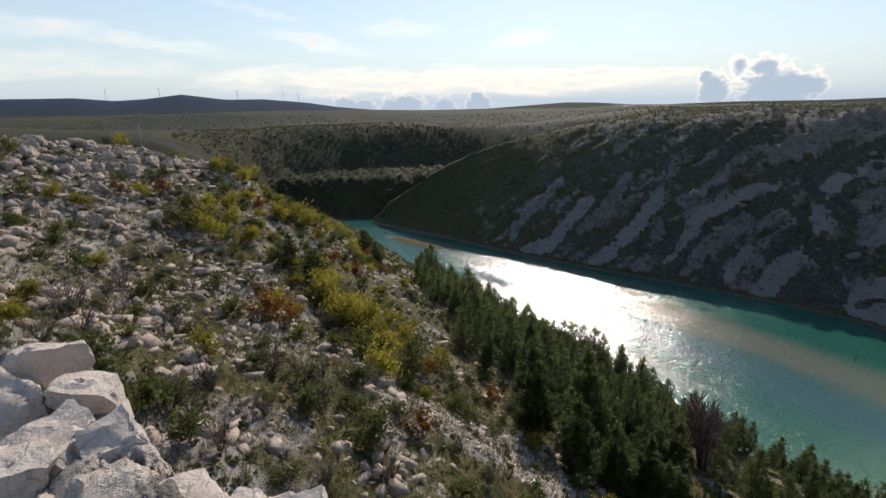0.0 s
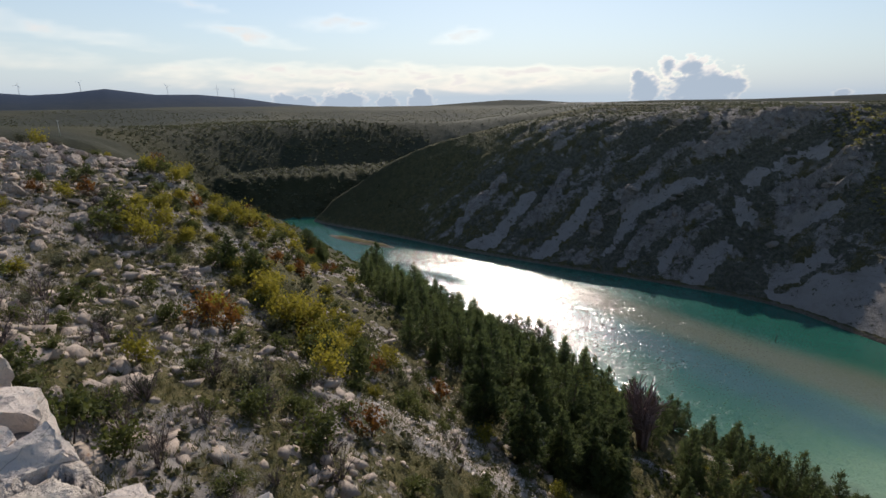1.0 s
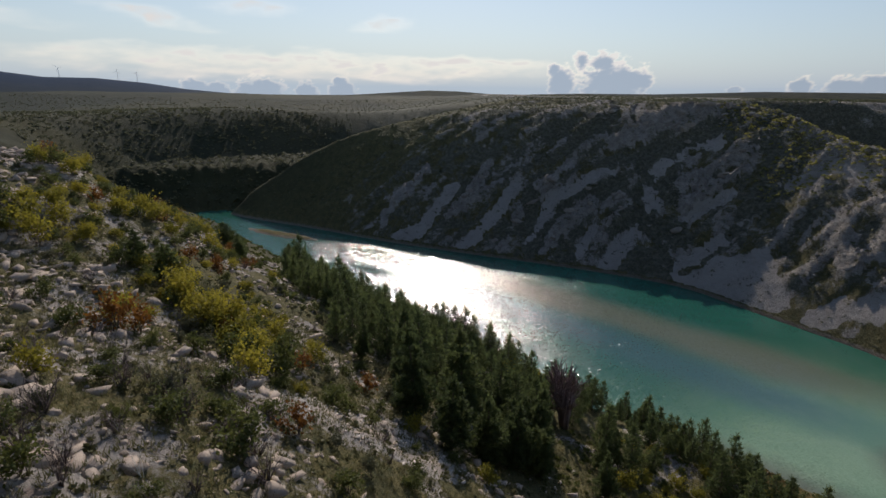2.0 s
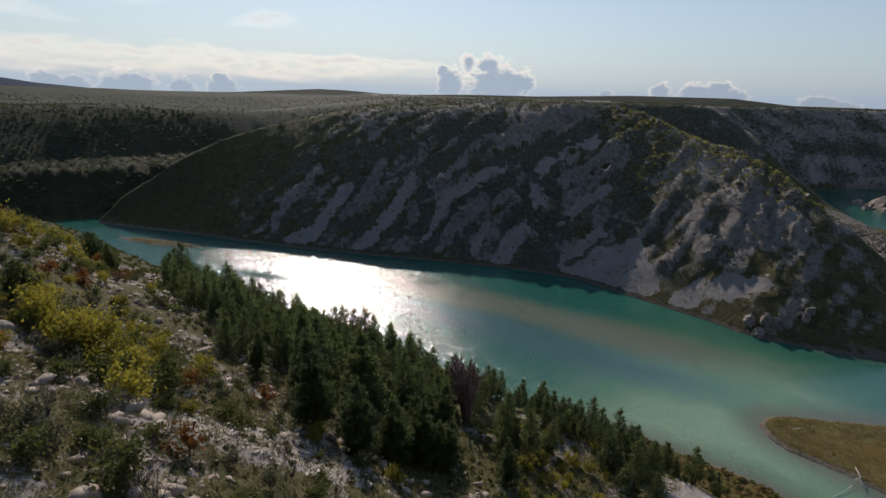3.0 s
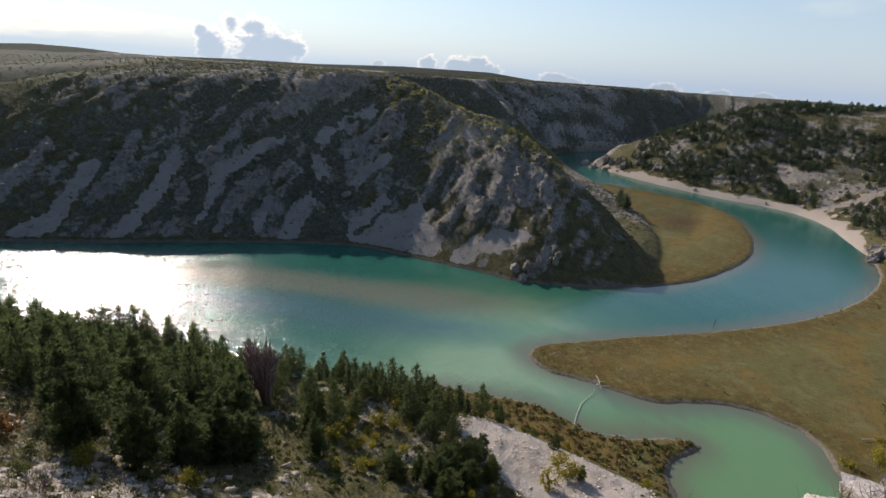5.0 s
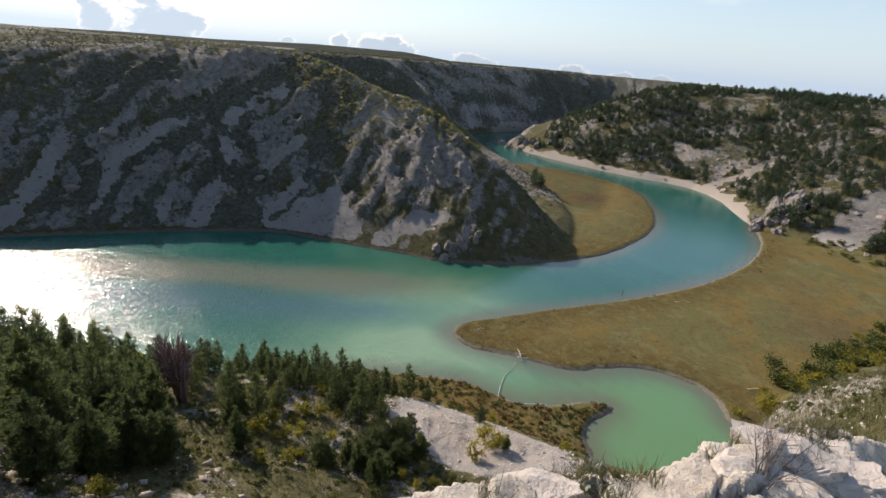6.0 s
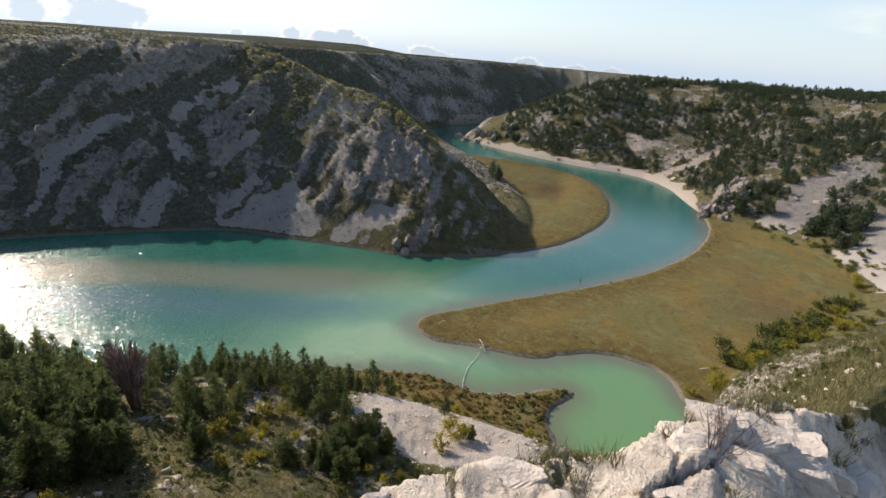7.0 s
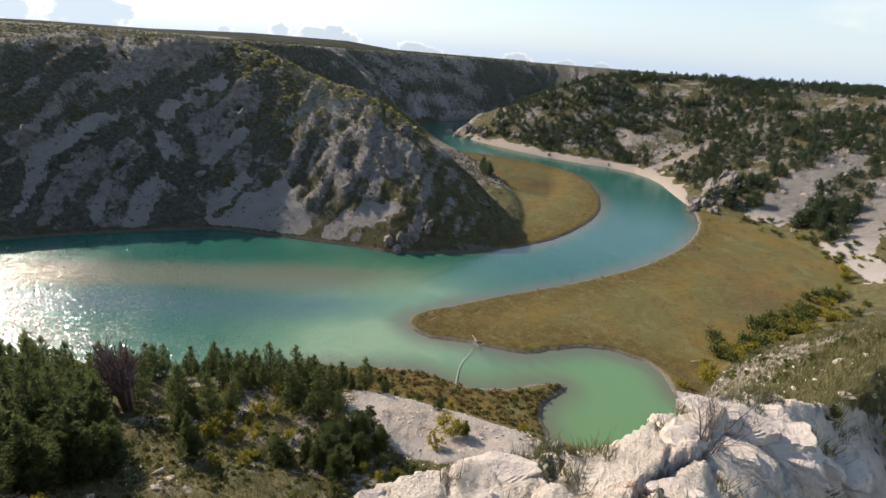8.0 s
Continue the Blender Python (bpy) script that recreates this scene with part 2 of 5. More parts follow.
    h = ((h ^ (h >> 13)) * 1274126177) & 0xFFFFFFFF
    return ((h ^ (h >> 16)) & 0xFFFFFF) / float(0x1000000)


def vnoise(x, y, seed=0):
    """Smooth gradient noise, about -0.7 to 0.7."""
    x, y = np.asarray(x, float), np.asarray(y, float)
    ix, iy = np.floor(x), np.floor(y)
    fx, fy = x - ix, y - iy
    ux, uy = fx * fx * fx * (fx * (fx * 6 - 15) + 10), fy * fy * fy * (fy * (fy * 6 - 15) + 10)

    def g(ox, oy):
        a = lattice(ix + ox, iy + oy, seed) * 2 * np.pi
        return np.cos(a) * (fx - ox) + np.sin(a) * (fy - oy)

    a = g(0, 0) + (g(1, 0) - g(0, 0)) * ux
    b = g(0, 1) + (g(1, 1) - g(0, 1)) * ux
    return a + (b - a) * uy


def fbm(x, y, octaves=4, seed=0, gain=0.5):
    s, a = 0, 1.0
    for i in range(octaves):
        s = s + a * vnoise(x * 2**i + 17.3 * i, y * 2**i - 9.1 * i, seed + i)
        a *= gain
    return s


def smooth(v, lo, hi):
    t = np.clip((v - lo) / (hi - lo), 0, 1)
    return t * t * (3 - 2 * t)


def poly_dist(x, y, pts, closed=True):
    best = np.full(np.shape(x), 1e18)
    n = len(pts)
    for i in range(n if closed else n - 1):
        (ax, ay), (bx, by) = pts[i], pts[(i + 1) % n]
        dx, dy = bx - ax, by - ay
        t = np.clip(((x - ax) * dx + (y - ay) * dy) / (dx * dx + dy * dy), 0, 1)
        best = np.minimum(best, (x - ax - t * dx) ** 2 + (y - ay - t * dy) ** 2)
    return np.sqrt(best)


def inside(x, y, pts):
    res = np.zeros(np.shape(x), bool)
    n = len(pts)
    for i in range(n):
        (ax, ay), (bx, by) = pts[i], pts[(i + 1) % n]
        if ay == by:
            continue
        c = ((ay > y) != (by > y)) & (x < (bx - ax) * (y - ay) / (by - ay) + ax)
        res ^= c
    return res


def signed(x, y, pts):
    """Distance to the outline, positive inside."""
    d = poly_dist(x, y, pts)
    return np.where(inside(x, y, pts), d, -d)


def rounded(pts, times=2):
    """Corner cutting: a smoother closed outline."""
    p = np.array(pts, float)
    for _ in range(times):
        q = np.roll(p, -1, 0)
        p = np.stack([0.75 * p + 0.25 * q, 0.25 * p + 0.75 * q], 1).reshape(-1, 2)
    return p.tolist()


def anchored(x, y, rows, power=3.0):
    """A value spread between anchors (x, y, value)."""
    num = den = 0
    for ax, ay, v in rows:
        w = 1.0 / ((x - ax) ** 2 + (y - ay) ** 2 + 400.0) ** (power / 2)
        num, den = num + w * v, den + w
    return num / den


# ---- the lie of the land ----
# valley floor: the river with its flats
VALLEY = rounded([
    (231, -68), (179, -42), (140, -19), (118, -14), (100, -9), (88, 4), (86, 16), (84, 32), (82, 46), (76, 64), (67, 83),
    (52, 104), (31, 135), (9, 178), (-15, 227), (-33, 261), (-88, 322), (-88, 343), (-62, 364), (-20, 385), (60, 420), (160, 470),
    (160, 445), (60, 398), (8, 368), (-30, 340), (-48, 320), (-34, 304), (3, 273), (28, 247), (60, 220), (101, 189), (122, 171),
    (136, 156), (141, 138), (147, 117), (152, 102), (153, 92), (162, 79), (177, 63), (199, 57), (242, 67), (286, 93), (320, 121),
    (364, 159), (395, 195), (420, 235), (470, 262), (560, 240), (700, 180), (700, 150), (560, 208), (480, 218), (432, 190),
    (408, 133), (396, 84), (398, 43), (375, 18), (335, 4), (306, -8), (303, -20), (297, -37), (262, -57)], 1)
# sedge flats
FLAT_BEND = rounded([(160, 90), (181, 60), (198, 49), (220, 41), (256, 36), (280, 38), (305, 44), (334, 56), (351, 68), (362, 82), (367, 96),
                     (372, 123), (370, 161), (330, 190), (250, 130)], 2)
FLAT_WIDE = rounded([(320, -2), (294, -9), (272, -10), (239, -6), (203, 6), (178, 20), (164, 29), (145, 43), (127, 55), (117, 61), (110, 60), (107.5, 51),
                     (112, 40), (113, 31), (115, 26), (123, 19), (128, 13), (129, 4), (128, -2), (122, -7), (116, -8), (110, -30), (230, -95), (330, -50)], 2)
FLAT_NEAR = rounded([(60, 10), (87, 13), (92, 17), (98, 17), (106, 14), (107, 16), (102, 22), (95, 29), (93, 35), (94, 47), (87, 58), (81, 70), (74, 76), (55, 74), (60, 40)], 2)
BAR = rounded([(-34, 282), (-24, 266), (-6, 252), (5, 247), (0, 256), (-12, 268), (-24, 278)], 2)

SLOPES = [(150, 200, 0.80), (60, 290, 0.80), (0, 310, 0.95), (230, 120, 0.72), (320, 170, 0.72), (0, 60, 0.66), (60, 20, 0.66), (-60, 200, 0.66), (110, -40, 0.60),
          (440, 40, 0.42), (340, -60, 0.36), (290, -130, 0.36), (470, 130, 0.5), (450, 300, 1.25), (560, 300, 1.25), (-100, 400, 0.78), (0, 460, 0.8), (100, 520, 0.8)]
TOPS = [(0, 0, 70), (-60, 90, 65), (-120, 60, 67), (-150, 200, 56), (203, 220, 74), (260, 300, 72), (120, 300, 68), (60, 330, 62), (500, 0, 64), (400, -150, 76), (330, -260, 78),
        (450, 350, 72), (560, 340, 70), (600, 500, 74), (0, 600, 47), (-200, 500, 48), (100, 900, 58), (-300, 900, 60), (500, 900, 70), (700, 0, 68), (700, -300, 70), (-200, -200, 72), (100, -250, 76)]
# skyline: bearing and elevation in degrees
SKYLINE = [(-60, 0.6), (-38, 0.8), (-34, 0.85), (-31, 0.6), (-28.5, 0.75), (-25.5, 1.15), (-21.6, 0.65), (-18, 0.65), (-14, 0.3), (-10.7, -0.2), (-5.4, -0.65), (4.7, -0.55),
           (12.9, 0.0), (16, -0.05), (20.6, -0.35), (28.4, -0.1), (36, -0.05), (45, 0.3), (54, 0.3), (62, -0.5), (73.5, -0.7), (81.7, -0.4), (90, -0.5), (110, 0.2), (140, 0)]
# brink of the lookout ledge: bearing, distance from its middle, drop below the brink
BRINK = [(-62, 26, 0), (-48, 14, 3), (-42, 8.5, 6), (-38, 6.2, 7), (-33, 4.0, 8), (-26, 3.0, 8.5), (-16, 2.7, 8.5), (-10, 2.3, 8.5), (0, 2.0, 9), (20, 2.0, 12), (45, 2.0, 13), (52, 2.6, 13), (67, 3.0, 12), (83, 3.5, 10),
         (89, 4.0, 9), (95, 4.7, 8), (100, 5.4, 7), (107, 6.6, 5), (115, 10, 3), (125, 18, 1), (140, 30, 0)]


# skyline of the lookout ledge: bearing, elevation
SKY_EDGE = [(-62, -8), (-48, -15), (-39.5, -20.6), (-36, -25.5), (-33.5, -30), (-31, -35.5), (-28, -37.5), (-16, -39.2), (-10, -44), (45, -50), (52, -48.5), (56.6, -46.2), (65.9, -43.6), (73.5, -42.2), (80.6, -39.9), (87.4, -38.5),
            (92.2, -34.3), (95.1, -31.8), (97.2, -29.4), (99.7, -28.2), (103.8, -27.0), (107.6, -26.9), (111.5, -27.2), (125, -24)]


def plates(u, v, seed):
    """Broken slabs: height of each and nearness to its joints."""
    iu, iv = np.floor(u), np.floor(v)
    d1, d2 = np.full(u.shape, 9.0), np.full(u.shape, 9.0)
    lift = np.zeros(u.shape)
    for a in (-1, 0, 1):
        for b in (-1, 0, 1):
            cu, cv = iu + a, iv + b
            pu, pv = cu + 0.1 + 0.8 * lattice(cu, cv, seed), cv + 0.1 + 0.8 * lattice(cu, cv, seed + 1)
            d = np.hypot(u - pu, v - pv)
            h = lattice(cu, cv, seed + 2) - 0.5 + (lattice(cu, cv, seed + 3) - 0.5) * (u - pu) + (lattice(cu, cv, seed + 4) - 0.5) * (v - pv)
            closer = d < d1
            d2 = np.where(closer, d1, np.minimum(d2, d))
            lift = np.where(closer, h, lift)
            d1 = np.where(closer, d, d1)
    return lift, 1 - smooth(d2 - d1, 0.01, 0.10)


# bare runs of scree and sand: line and half width
CHUTES = [([(198, 210), (183, 206)], 2.0), ([(180, 202), (172, 208), (165, 209), (154, 204)], 5.0), ([(154, 204), (147, 200), (139, 192), (133, 189), (127, 184), (118, 180)], 5.0),
          ([(137, 216), (125, 219), (112, 217)], 4.0), ([(112, 217), (105, 213), (100, 208), (94, 204)], 5.5), ([(119, 196), (110, 190)], 2.5), ([(168, 176), (159, 177), (151, 178)], 2.6),
          ([(167, 164), (156, 162), (147, 162), (140, 164), (133, 163)], 3.4), ([(147, 192), (138, 185)], 2.5), ([(168, 101), (161, 109), (155, 115), (150, 114)], 5.0), ([(185, 163), (199, 158), (199, 147)], 4.0),
          ([(100, 236), (80, 222), (66, 218)], 3.5), ([(70, 250), (52, 238), (40, 240)], 4)]
APRON = [(133, 160), (149, 157), (157, 151), (161, 145), (156, 135), (150, 122), (140, 132)]
# rock ribs and faces that stand out of the big hill
RIB_LINES = [([(182, 190), (165, 191), (155, 192)], 3.6), ([(178, 180), (164, 182), (153, 183)], 3.0), ([(130, 192), (118, 189)], 4.2), ([(149, 231), (164, 228), (176, 227), (190, 226)], 8.0), ([(121, 206), (107, 204), (98, 202)], 3.6),
             ([(191, 128), (186, 113), (183, 108)], 4.0), ([(205, 140), (196, 124), (190, 104)], 4.0), ([(176, 132), (168, 122)], 3.0), ([(110, 226), (92, 218)], 3.0), ([(86, 246), (66, 236)], 3.5), ([(60, 268), (36, 254)], 3.5)]
# dark runs of scrub between them; the last two also paint the spur's shadow
SCRUB_SHADE_LINES = [([(209, 206), (190, 208), (172, 211), (160, 211), (148, 212), (140, 219)], 4.2), ([(189, 199), (192, 189), (198, 196)], 5.0), ([(160, 201), (152, 197), (151, 191)], 3.4), ([(140, 186), (143, 178), (144, 172)], 5.0),
               ([(135, 174), (126, 174), (133, 167)], 4.5), ([(146, 205), (134, 211), (122, 212), (112, 211)], 4.0), ([(112, 211), (104, 207), (97, 204), (92, 202)], 3.6), ([(142, 201), (136, 191), (125, 190)], 3.2),
               ([(119, 254), (131, 252), (146, 243), (151, 233)], 6.0), ([(101, 227), (99, 217), (94, 212)], 4.0), ([(193, 186), (188, 172), (170, 166), (160, 163)], 4.2), ([(212, 144), (207, 122), (200, 100)], 6.0), ([(206, 85), (213, 70), (209, 62)], 5.0)]
EAST_SCREE = [([(362, -78), (340, -54), (312, -46), (303, -40)], 11), ([(330, -95), (290, -78), (262, -66), (235, -72)], 9), ([(448, 56), (436, 48)], 6), ([(300, -130), (270, -100), (240, -85)], 8)]
SAND = [([(420, -6), (401, 16), (392, 26)], 5), ([(450, 58), (432, 50)], 5)]


def band(x, y, pts, w, ragged):
    d = poly_dist(x, y, pts, False) + 0.75 * w * ragged
    return 1 - smooth(d, 0.6 * w, 1.15 * w)


# shoulder of the near slope and crest of the big hill: bearing, elevation, distance, fall behind
SHOULDER = [(-60, -2.4, 125, 0.35), (-39.7, -2.85, 124, 0.35), (-35.9, -3.2, 122, 0.35), (-31.8, -3.75, 120, 0.35), (-29.6, -4.45, 118, 0.35), (-25.3, -5.3, 118, 0.4), (-22.3, -6.2, 118, 0.4), (-20.3, -7.1, 118, 0.45), (-19.0, -9.0, 120, 0.45), (-16.7, -10.8, 124, 0.4), (-14.7, -11.9, 130, 0.35), (-10.3, -13.4, 150, 0.35)]
CREST = [(10, -3.0, 320, 0.0), (16.2, -2.0, 320, 0.0), (25.6, -1.35, 310, 0.02), (29.3, -1.1, 305, 0.02), (33.3, -1.3, 300, 0.02), (36, -0.35, 300, 0.03), (38.4, 0.15, 300, 0.05), (40.7, 0.0, 298, 0.1), (44.6, -0.45, 292, 0.25), (47.7, -1.45, 280, 0.4), (51, -3.1, 270, 0.6), (53.8, -3.7, 262, 0.75),
         (56.1, -4.5, 254, 0.8), (59.1, -6.3, 246, 0.8), (62.9, -9.2, 238, 0.8), (66.8, -11.4, 230, 0.8), (70.2, -13.5, 224, 0.8), (73, -15.4, 218, 0.8), (75.5, -17.4, 212, 0.8)]
# turf shoulder beside the lookout: bearing, elevation of its brow
BROW = [(94, -38), (97, -29.5), (98.6, -26.6), (101, -24.2), (104, -22.0), (107, -20.0), (110, -18.6), (125, -14.5)]


def roof(az, r, rows):
    """Height that the ground may reach under a brow seen along each bearing."""
    a = [q[0] for q in rows]
    el, rc, fall = (np.interp(az, a, [q[k] for q in rows]) for k in (1, 2, 3))
    return EYE + np.minimum(r, rc) * np.tan(np.radians(el)) - np.maximum(r - rc, 0) * fall


def soft_min(a, b, k):
    return -k * np.logaddexp(-a / k, -b / k)


def blurred(az, rows, k, left, right):
    """Value along the bearings, without kinks."""
    a, v = [q[0] for q in rows], [q[k] for q in rows]
    return sum(np.interp(az + o, a, v, left=left, right=right) for o in (-2.4, -1.2, 0.0, 1.2, 2.4)) / 5


def land(x, y):
    """Height of the ground and its covers at x, y."""
    x, y = np.asarray(x, float), np.asarray(y, float)
    r, az = np.hypot(x, y), np.degrees(np.arctan2(x, y))
    wob = 2.2 * fbm(x / 22, y / 22, 3, 5)
    vd = -signed(x, y, VALLEY)
    d = np.maximum(vd + wob * smooth(vd, 0, 12), 0)
    s = anchored(x, y, SLOPES)
    top = anchored(x, y, TOPS) + 5 * fbm(x / 260, y / 260, 3, 8) * smooth(r, 60, 200)
    rise = s * d
    ragged = fbm(x / 7, y / 7, 4, 97, 0.65)
    chutes = np.maximum.reduce([band(x, y, pts, w, ragged) for pts, w in CHUTES])
    ribs = np.maximum.reduce([band(x, y, pts, w, 1.6 * ragged) for pts, w in RIB_LINES])
    k = 9.0
    hgt = -k * np.log(np.exp(-rise / k) + np.exp(-top / k)) + k * np.log(1 + np.exp(-top / k))
    # weights of the hillsides
    massif = np.exp(-(((x - 150) / 175) ** 2 + ((y - 200) / 140) ** 2) ** 2) * ((x - 20) * 0.78 + (y - 60) * 0.63 > 60)
    hill = massif * smooth(vd, 1, 14)
    east = smooth(x, 250, 300) * smooth(-y + 0.45 * (x - 300), -130, -80) * smooth(vd, 2, 20) * (1 - smooth(r, 900, 1500))
    cliff = smooth(x, 250, 300) * smooth(y + 0.3 * (x - 420), 196, 222) * (1 - smooth(r, 1000, 1500)) * smooth(vd, 0.5, 6)
    near = smooth(r, 6, 30) * (1 - smooth(r, 300, 380)) * (x * 0.85 + y * 0.53 < 128) * smooth(vd, 1, 10)
    # slanting gullies and ribs on the big hill
    e1, e2 = x * 0.985 + y * 0.17, -x * 0.17 + y * 0.985
    g = fbm(e1 / 60 + 3, e2 / 15, 4, 21)
    rib = np.maximum(fbm(e1 / 26, e2 / 7, 5, 33, 0.55), -0.2)
    bare = 1 - 0.85 * np.maximum(chutes, smooth(signed(x, y, APRON), -3, 2))
    crag = fbm(e1 / 9, e2 / 4.5, 4, 44, 0.6)
    hgt = hgt + hill * ((1.5 * g + 1.9 * rib + 1.5 * ragged) * bare - 1.0 * chutes + ribs * (2.4 + 3.4 * np.maximum(crag, -0.3))) * smooth(vd, 2, 18)
    crest_w = smooth(az, 6, 14) * (1 - smooth(az, 76, 78)) * smooth(r, 120, 150) * (1 - smooth(r, 330, 350) * (1 - smooth(az, 42, 46)) - smooth(r, 400, 430) * smooth(az, 42, 46))
    hgt = hgt + crest_w * (soft_min(hgt, np.maximum(roof(az, r, CREST), 4) + 0.9 * ragged, 1.5) - hgt)
    brow_w = smooth(-az, 8.5, 14) * smooth(r, 25, 45) * (1 - smooth(r, 250, 330))
    hgt = hgt + brow_w * smooth(r, 62, 110) * (np.maximum(roof(az, r, SHOULDER), 14) + 0.5 * ragged - hgt)
    hgt = hgt + east * (3.0 * fbm(x / 40, y / 40, 4, 50) + 0.8 * fbm(x / 7, y / 7, 3, 51)) * smooth(vd, 2, 30)
    cl = fbm((x * 0.9 - y * 0.3) / 28, hgt / 60, 4, 55)
    hgt = hgt + cliff * (9 * cl + 5 * np.maximum(fbm(x / 15, y / 15, 4, 56, 0.6), -0.15)) * smooth(vd, 2, 25)
    # lookout: a ledge that breaks off to the valley
    ab = [b[0] for b in BRINK]
    edge = blurred(az, BRINK, 1, 40, 40) * (1 + 0.07 * fbm(az / 14, r * 0 + 1, 2, 60))
    drop = np.interp(az, ab, [b[2] for b in BRINK], left=0, right=0)
    over = smooth(r, edge, edge * 1.25 + 5)
    back = 1 - smooth(r, 40, 115)
    el_edge = blurred(az, SKY_EDGE, 1, -8, -22)
    z_edge = EYE + edge * np.tan(np.radians(el_edge)) - 0.30
    near_eye = r < 30
    xs, ys = x[near_eye], y[near_eye]
    wx, wy = xs + 0.13 * fbm(xs / 0.8, ys / 0.8, 3, 73), ys + 0.13 * fbm(xs / 0.8 + 9, ys / 0.8, 3, 74)
    p1, j1 = plates((0.95 * wx + 0.31 * wy) / 1.25, (-0.31 * wx + 0.95 * wy) / 0.6, 75)
    p2, j2 = plates((0.7 * wx + 0.71 * wy) / 0.42, (-0.71 * wx + 0.7 * wy) / 0.26, 85)
    broken, joint = np.zeros(x.shape), np.zeros(x.shape)
    p0, j0 = plates((0.9 * wx - 0.43 * wy) / 2.3, (0.43 * wx + 0.9 * wy) / 1.0, 65)
    broken[near_eye] = 0.06 * p0 - 0.08 * j0 + 0.06 * p1 - 0.045 * j1 + 0.02 * p2 - 0.012 * j2 - 0.04 + 0.03 * fbm(xs / 0.5, ys / 0.24, 4, 76, 0.6)
    joint[near_eye] = np.maximum(np.maximum(j0, 0.8 * j1), 0.3 * j2)
    stand = 68.3 + (z_edge - 68.3) * np.minimum(r / edge, 1.3) ** 0.45 + (broken + 0.09 * fbm(x / 1.6, y / 1.6, 3, 70)) * smooth(r, 0.5, 1.6)
    on = 1 - smooth(r, edge * 0.98, edge * 1.06 + 0.08)
    hgt = hgt - drop * over * back * smooth(vd, 3, 32)
    brow = np.interp(az, [q[0] for q in BROW], [q[1] for q in BROW])
    turf = EYE + 20 * np.tan(np.radians(brow)) + 0.25 * np.maximum(20 - r, 0) - 0.85 * np.maximum(r - 20, 0) - 1.2 * smooth(r, 16, 24)
    turf_w = smooth(az, 94, 97) * (1 - smooth(az, 125, 140)) * (1 - smooth(r, 45, 60))
    hgt = np.minimum(hgt, 67.4 - 1.6 * (drop > 0.5) * smooth(r, 1, 3))
    hgt = (hgt + turf_w * np.maximum(np.minimum(turf, z_edge + 0.1) - hgt, 0)) * (1 - on) + stand * on
    hgt = hgt + near * (1 - on) * (0.9 * fbm(x / 9, y / 9, 4, 80) + 0.5 * np.maximum(fbm(x / 2.6, y / 2.6, 4, 81), -0.1)) * smooth(r, 8, 20)
    # far country
    el = np.interp(az, [q[0] for q in SKYLINE], [q[1] for q in SKYLINE], left=0.3, right=0.3)
    lift = smooth(r, 2700, 3900)
    far_z = EYE + r * np.tan(np.radians(el * lift - 1.15 * (1 - lift) * smooth(r, 600, 1800))) - 8 * (1 - lift) + 5 * fbm(x / 500, y / 500, 4, 90) * (1 - smooth(r, 2500, 3900))
    wf = smooth(r, 750, 1500)
    hgt = hgt * (1 - wf) + far_z * wf
    # flats and river bed
    fl = np.maximum(np.maximum(signed(x, y, FLAT_BEND), signed(x, y, FLAT_WIDE)), np.maximum(signed(x, y, FLAT_NEAR), signed(x, y, BAR) * 0.6 - 0.3))
    fl = fl + 0.7 * fbm(x / 5, y / 5, 3, 95)
    low = -1.6 + 1.9 * smooth(fl, -2.2, 0.4) + 0.45 * smooth(fl, 0.2, 1.4) + 0.3 * smooth(fl, 3, 25) + 0.12 * fbm(x / 3, y / 3, 3, 96) * smooth(fl, 0, 3)
    low_bank = -1.6 + 2.0 * smooth(vd, -2.0, 0.3)
    low = np.maximum(low, low_bank)
    dry = smooth(r, 326, 336) * (1 - smooth(az, 3, 9)) * (1 - smooth(r, 520, 600))
    z = np.where(vd > 0, np.maximum(low, 0.35) + hgt, low)
    z = np.maximum(z, dry * (1.5 + np.minimum(0.75 * np.maximum(r - 334, 0), 21) + 3 * ragged) - 1.6 * (1 - dry))
    # covers
    cover = {}
    up = smooth(vd, 0.5, 5)
    hill = massif * smooth(vd, 0.2, 2)
    runs = np.maximum.reduce([band(x, y, pts, w, 1.3 * ragged) for pts, w in SCRUB_SHADE_LINES])
    streak = 0.12 * (1 - runs) * (1 - ribs) * smooth(-fbm(e1 / 38 + 3, e2 / 7, 3, 21) + 0.35 * fbm(x / 6, y / 6, 3, 99), 0.31, 0.45) * (1 - smooth(z, 26, 48)) * (1 - smooth(x, 150, 175))
    apron = smooth(signed(x, y, APRON) + 2.5 * fbm(x / 6, y / 6, 3, 98), -2, 2)
    near_scree = np.exp(-(((x - 71) / 13) ** 2 + ((y - 31) / 19) ** 2) ** 2)
    rubble = np.exp(-(((x - 6) / 9) ** 2 + ((y - 44) / 5) ** 2) ** 2)
    east_scree = np.maximum.reduce([band(x, y, pts, w, ragged) for pts, w in EAST_SCREE])
    spur = smooth(x - 0.3 * (y - 100), 165, 190) * (1 - smooth(y, 165, 200))
    spur_scree = 0.55 * smooth(-fbm(e1 / 24 + 8, e2 / 7, 3, 25), 0.12, 0.3) * spur * (1 - smooth(z, 30, 45))
    cliff_scree = smooth(-fbm((x * 0.9 - y * 0.3) / 22, z / 60, 3, 57), 0.1, 0.3) * (1 - smooth(z, 15, 45))
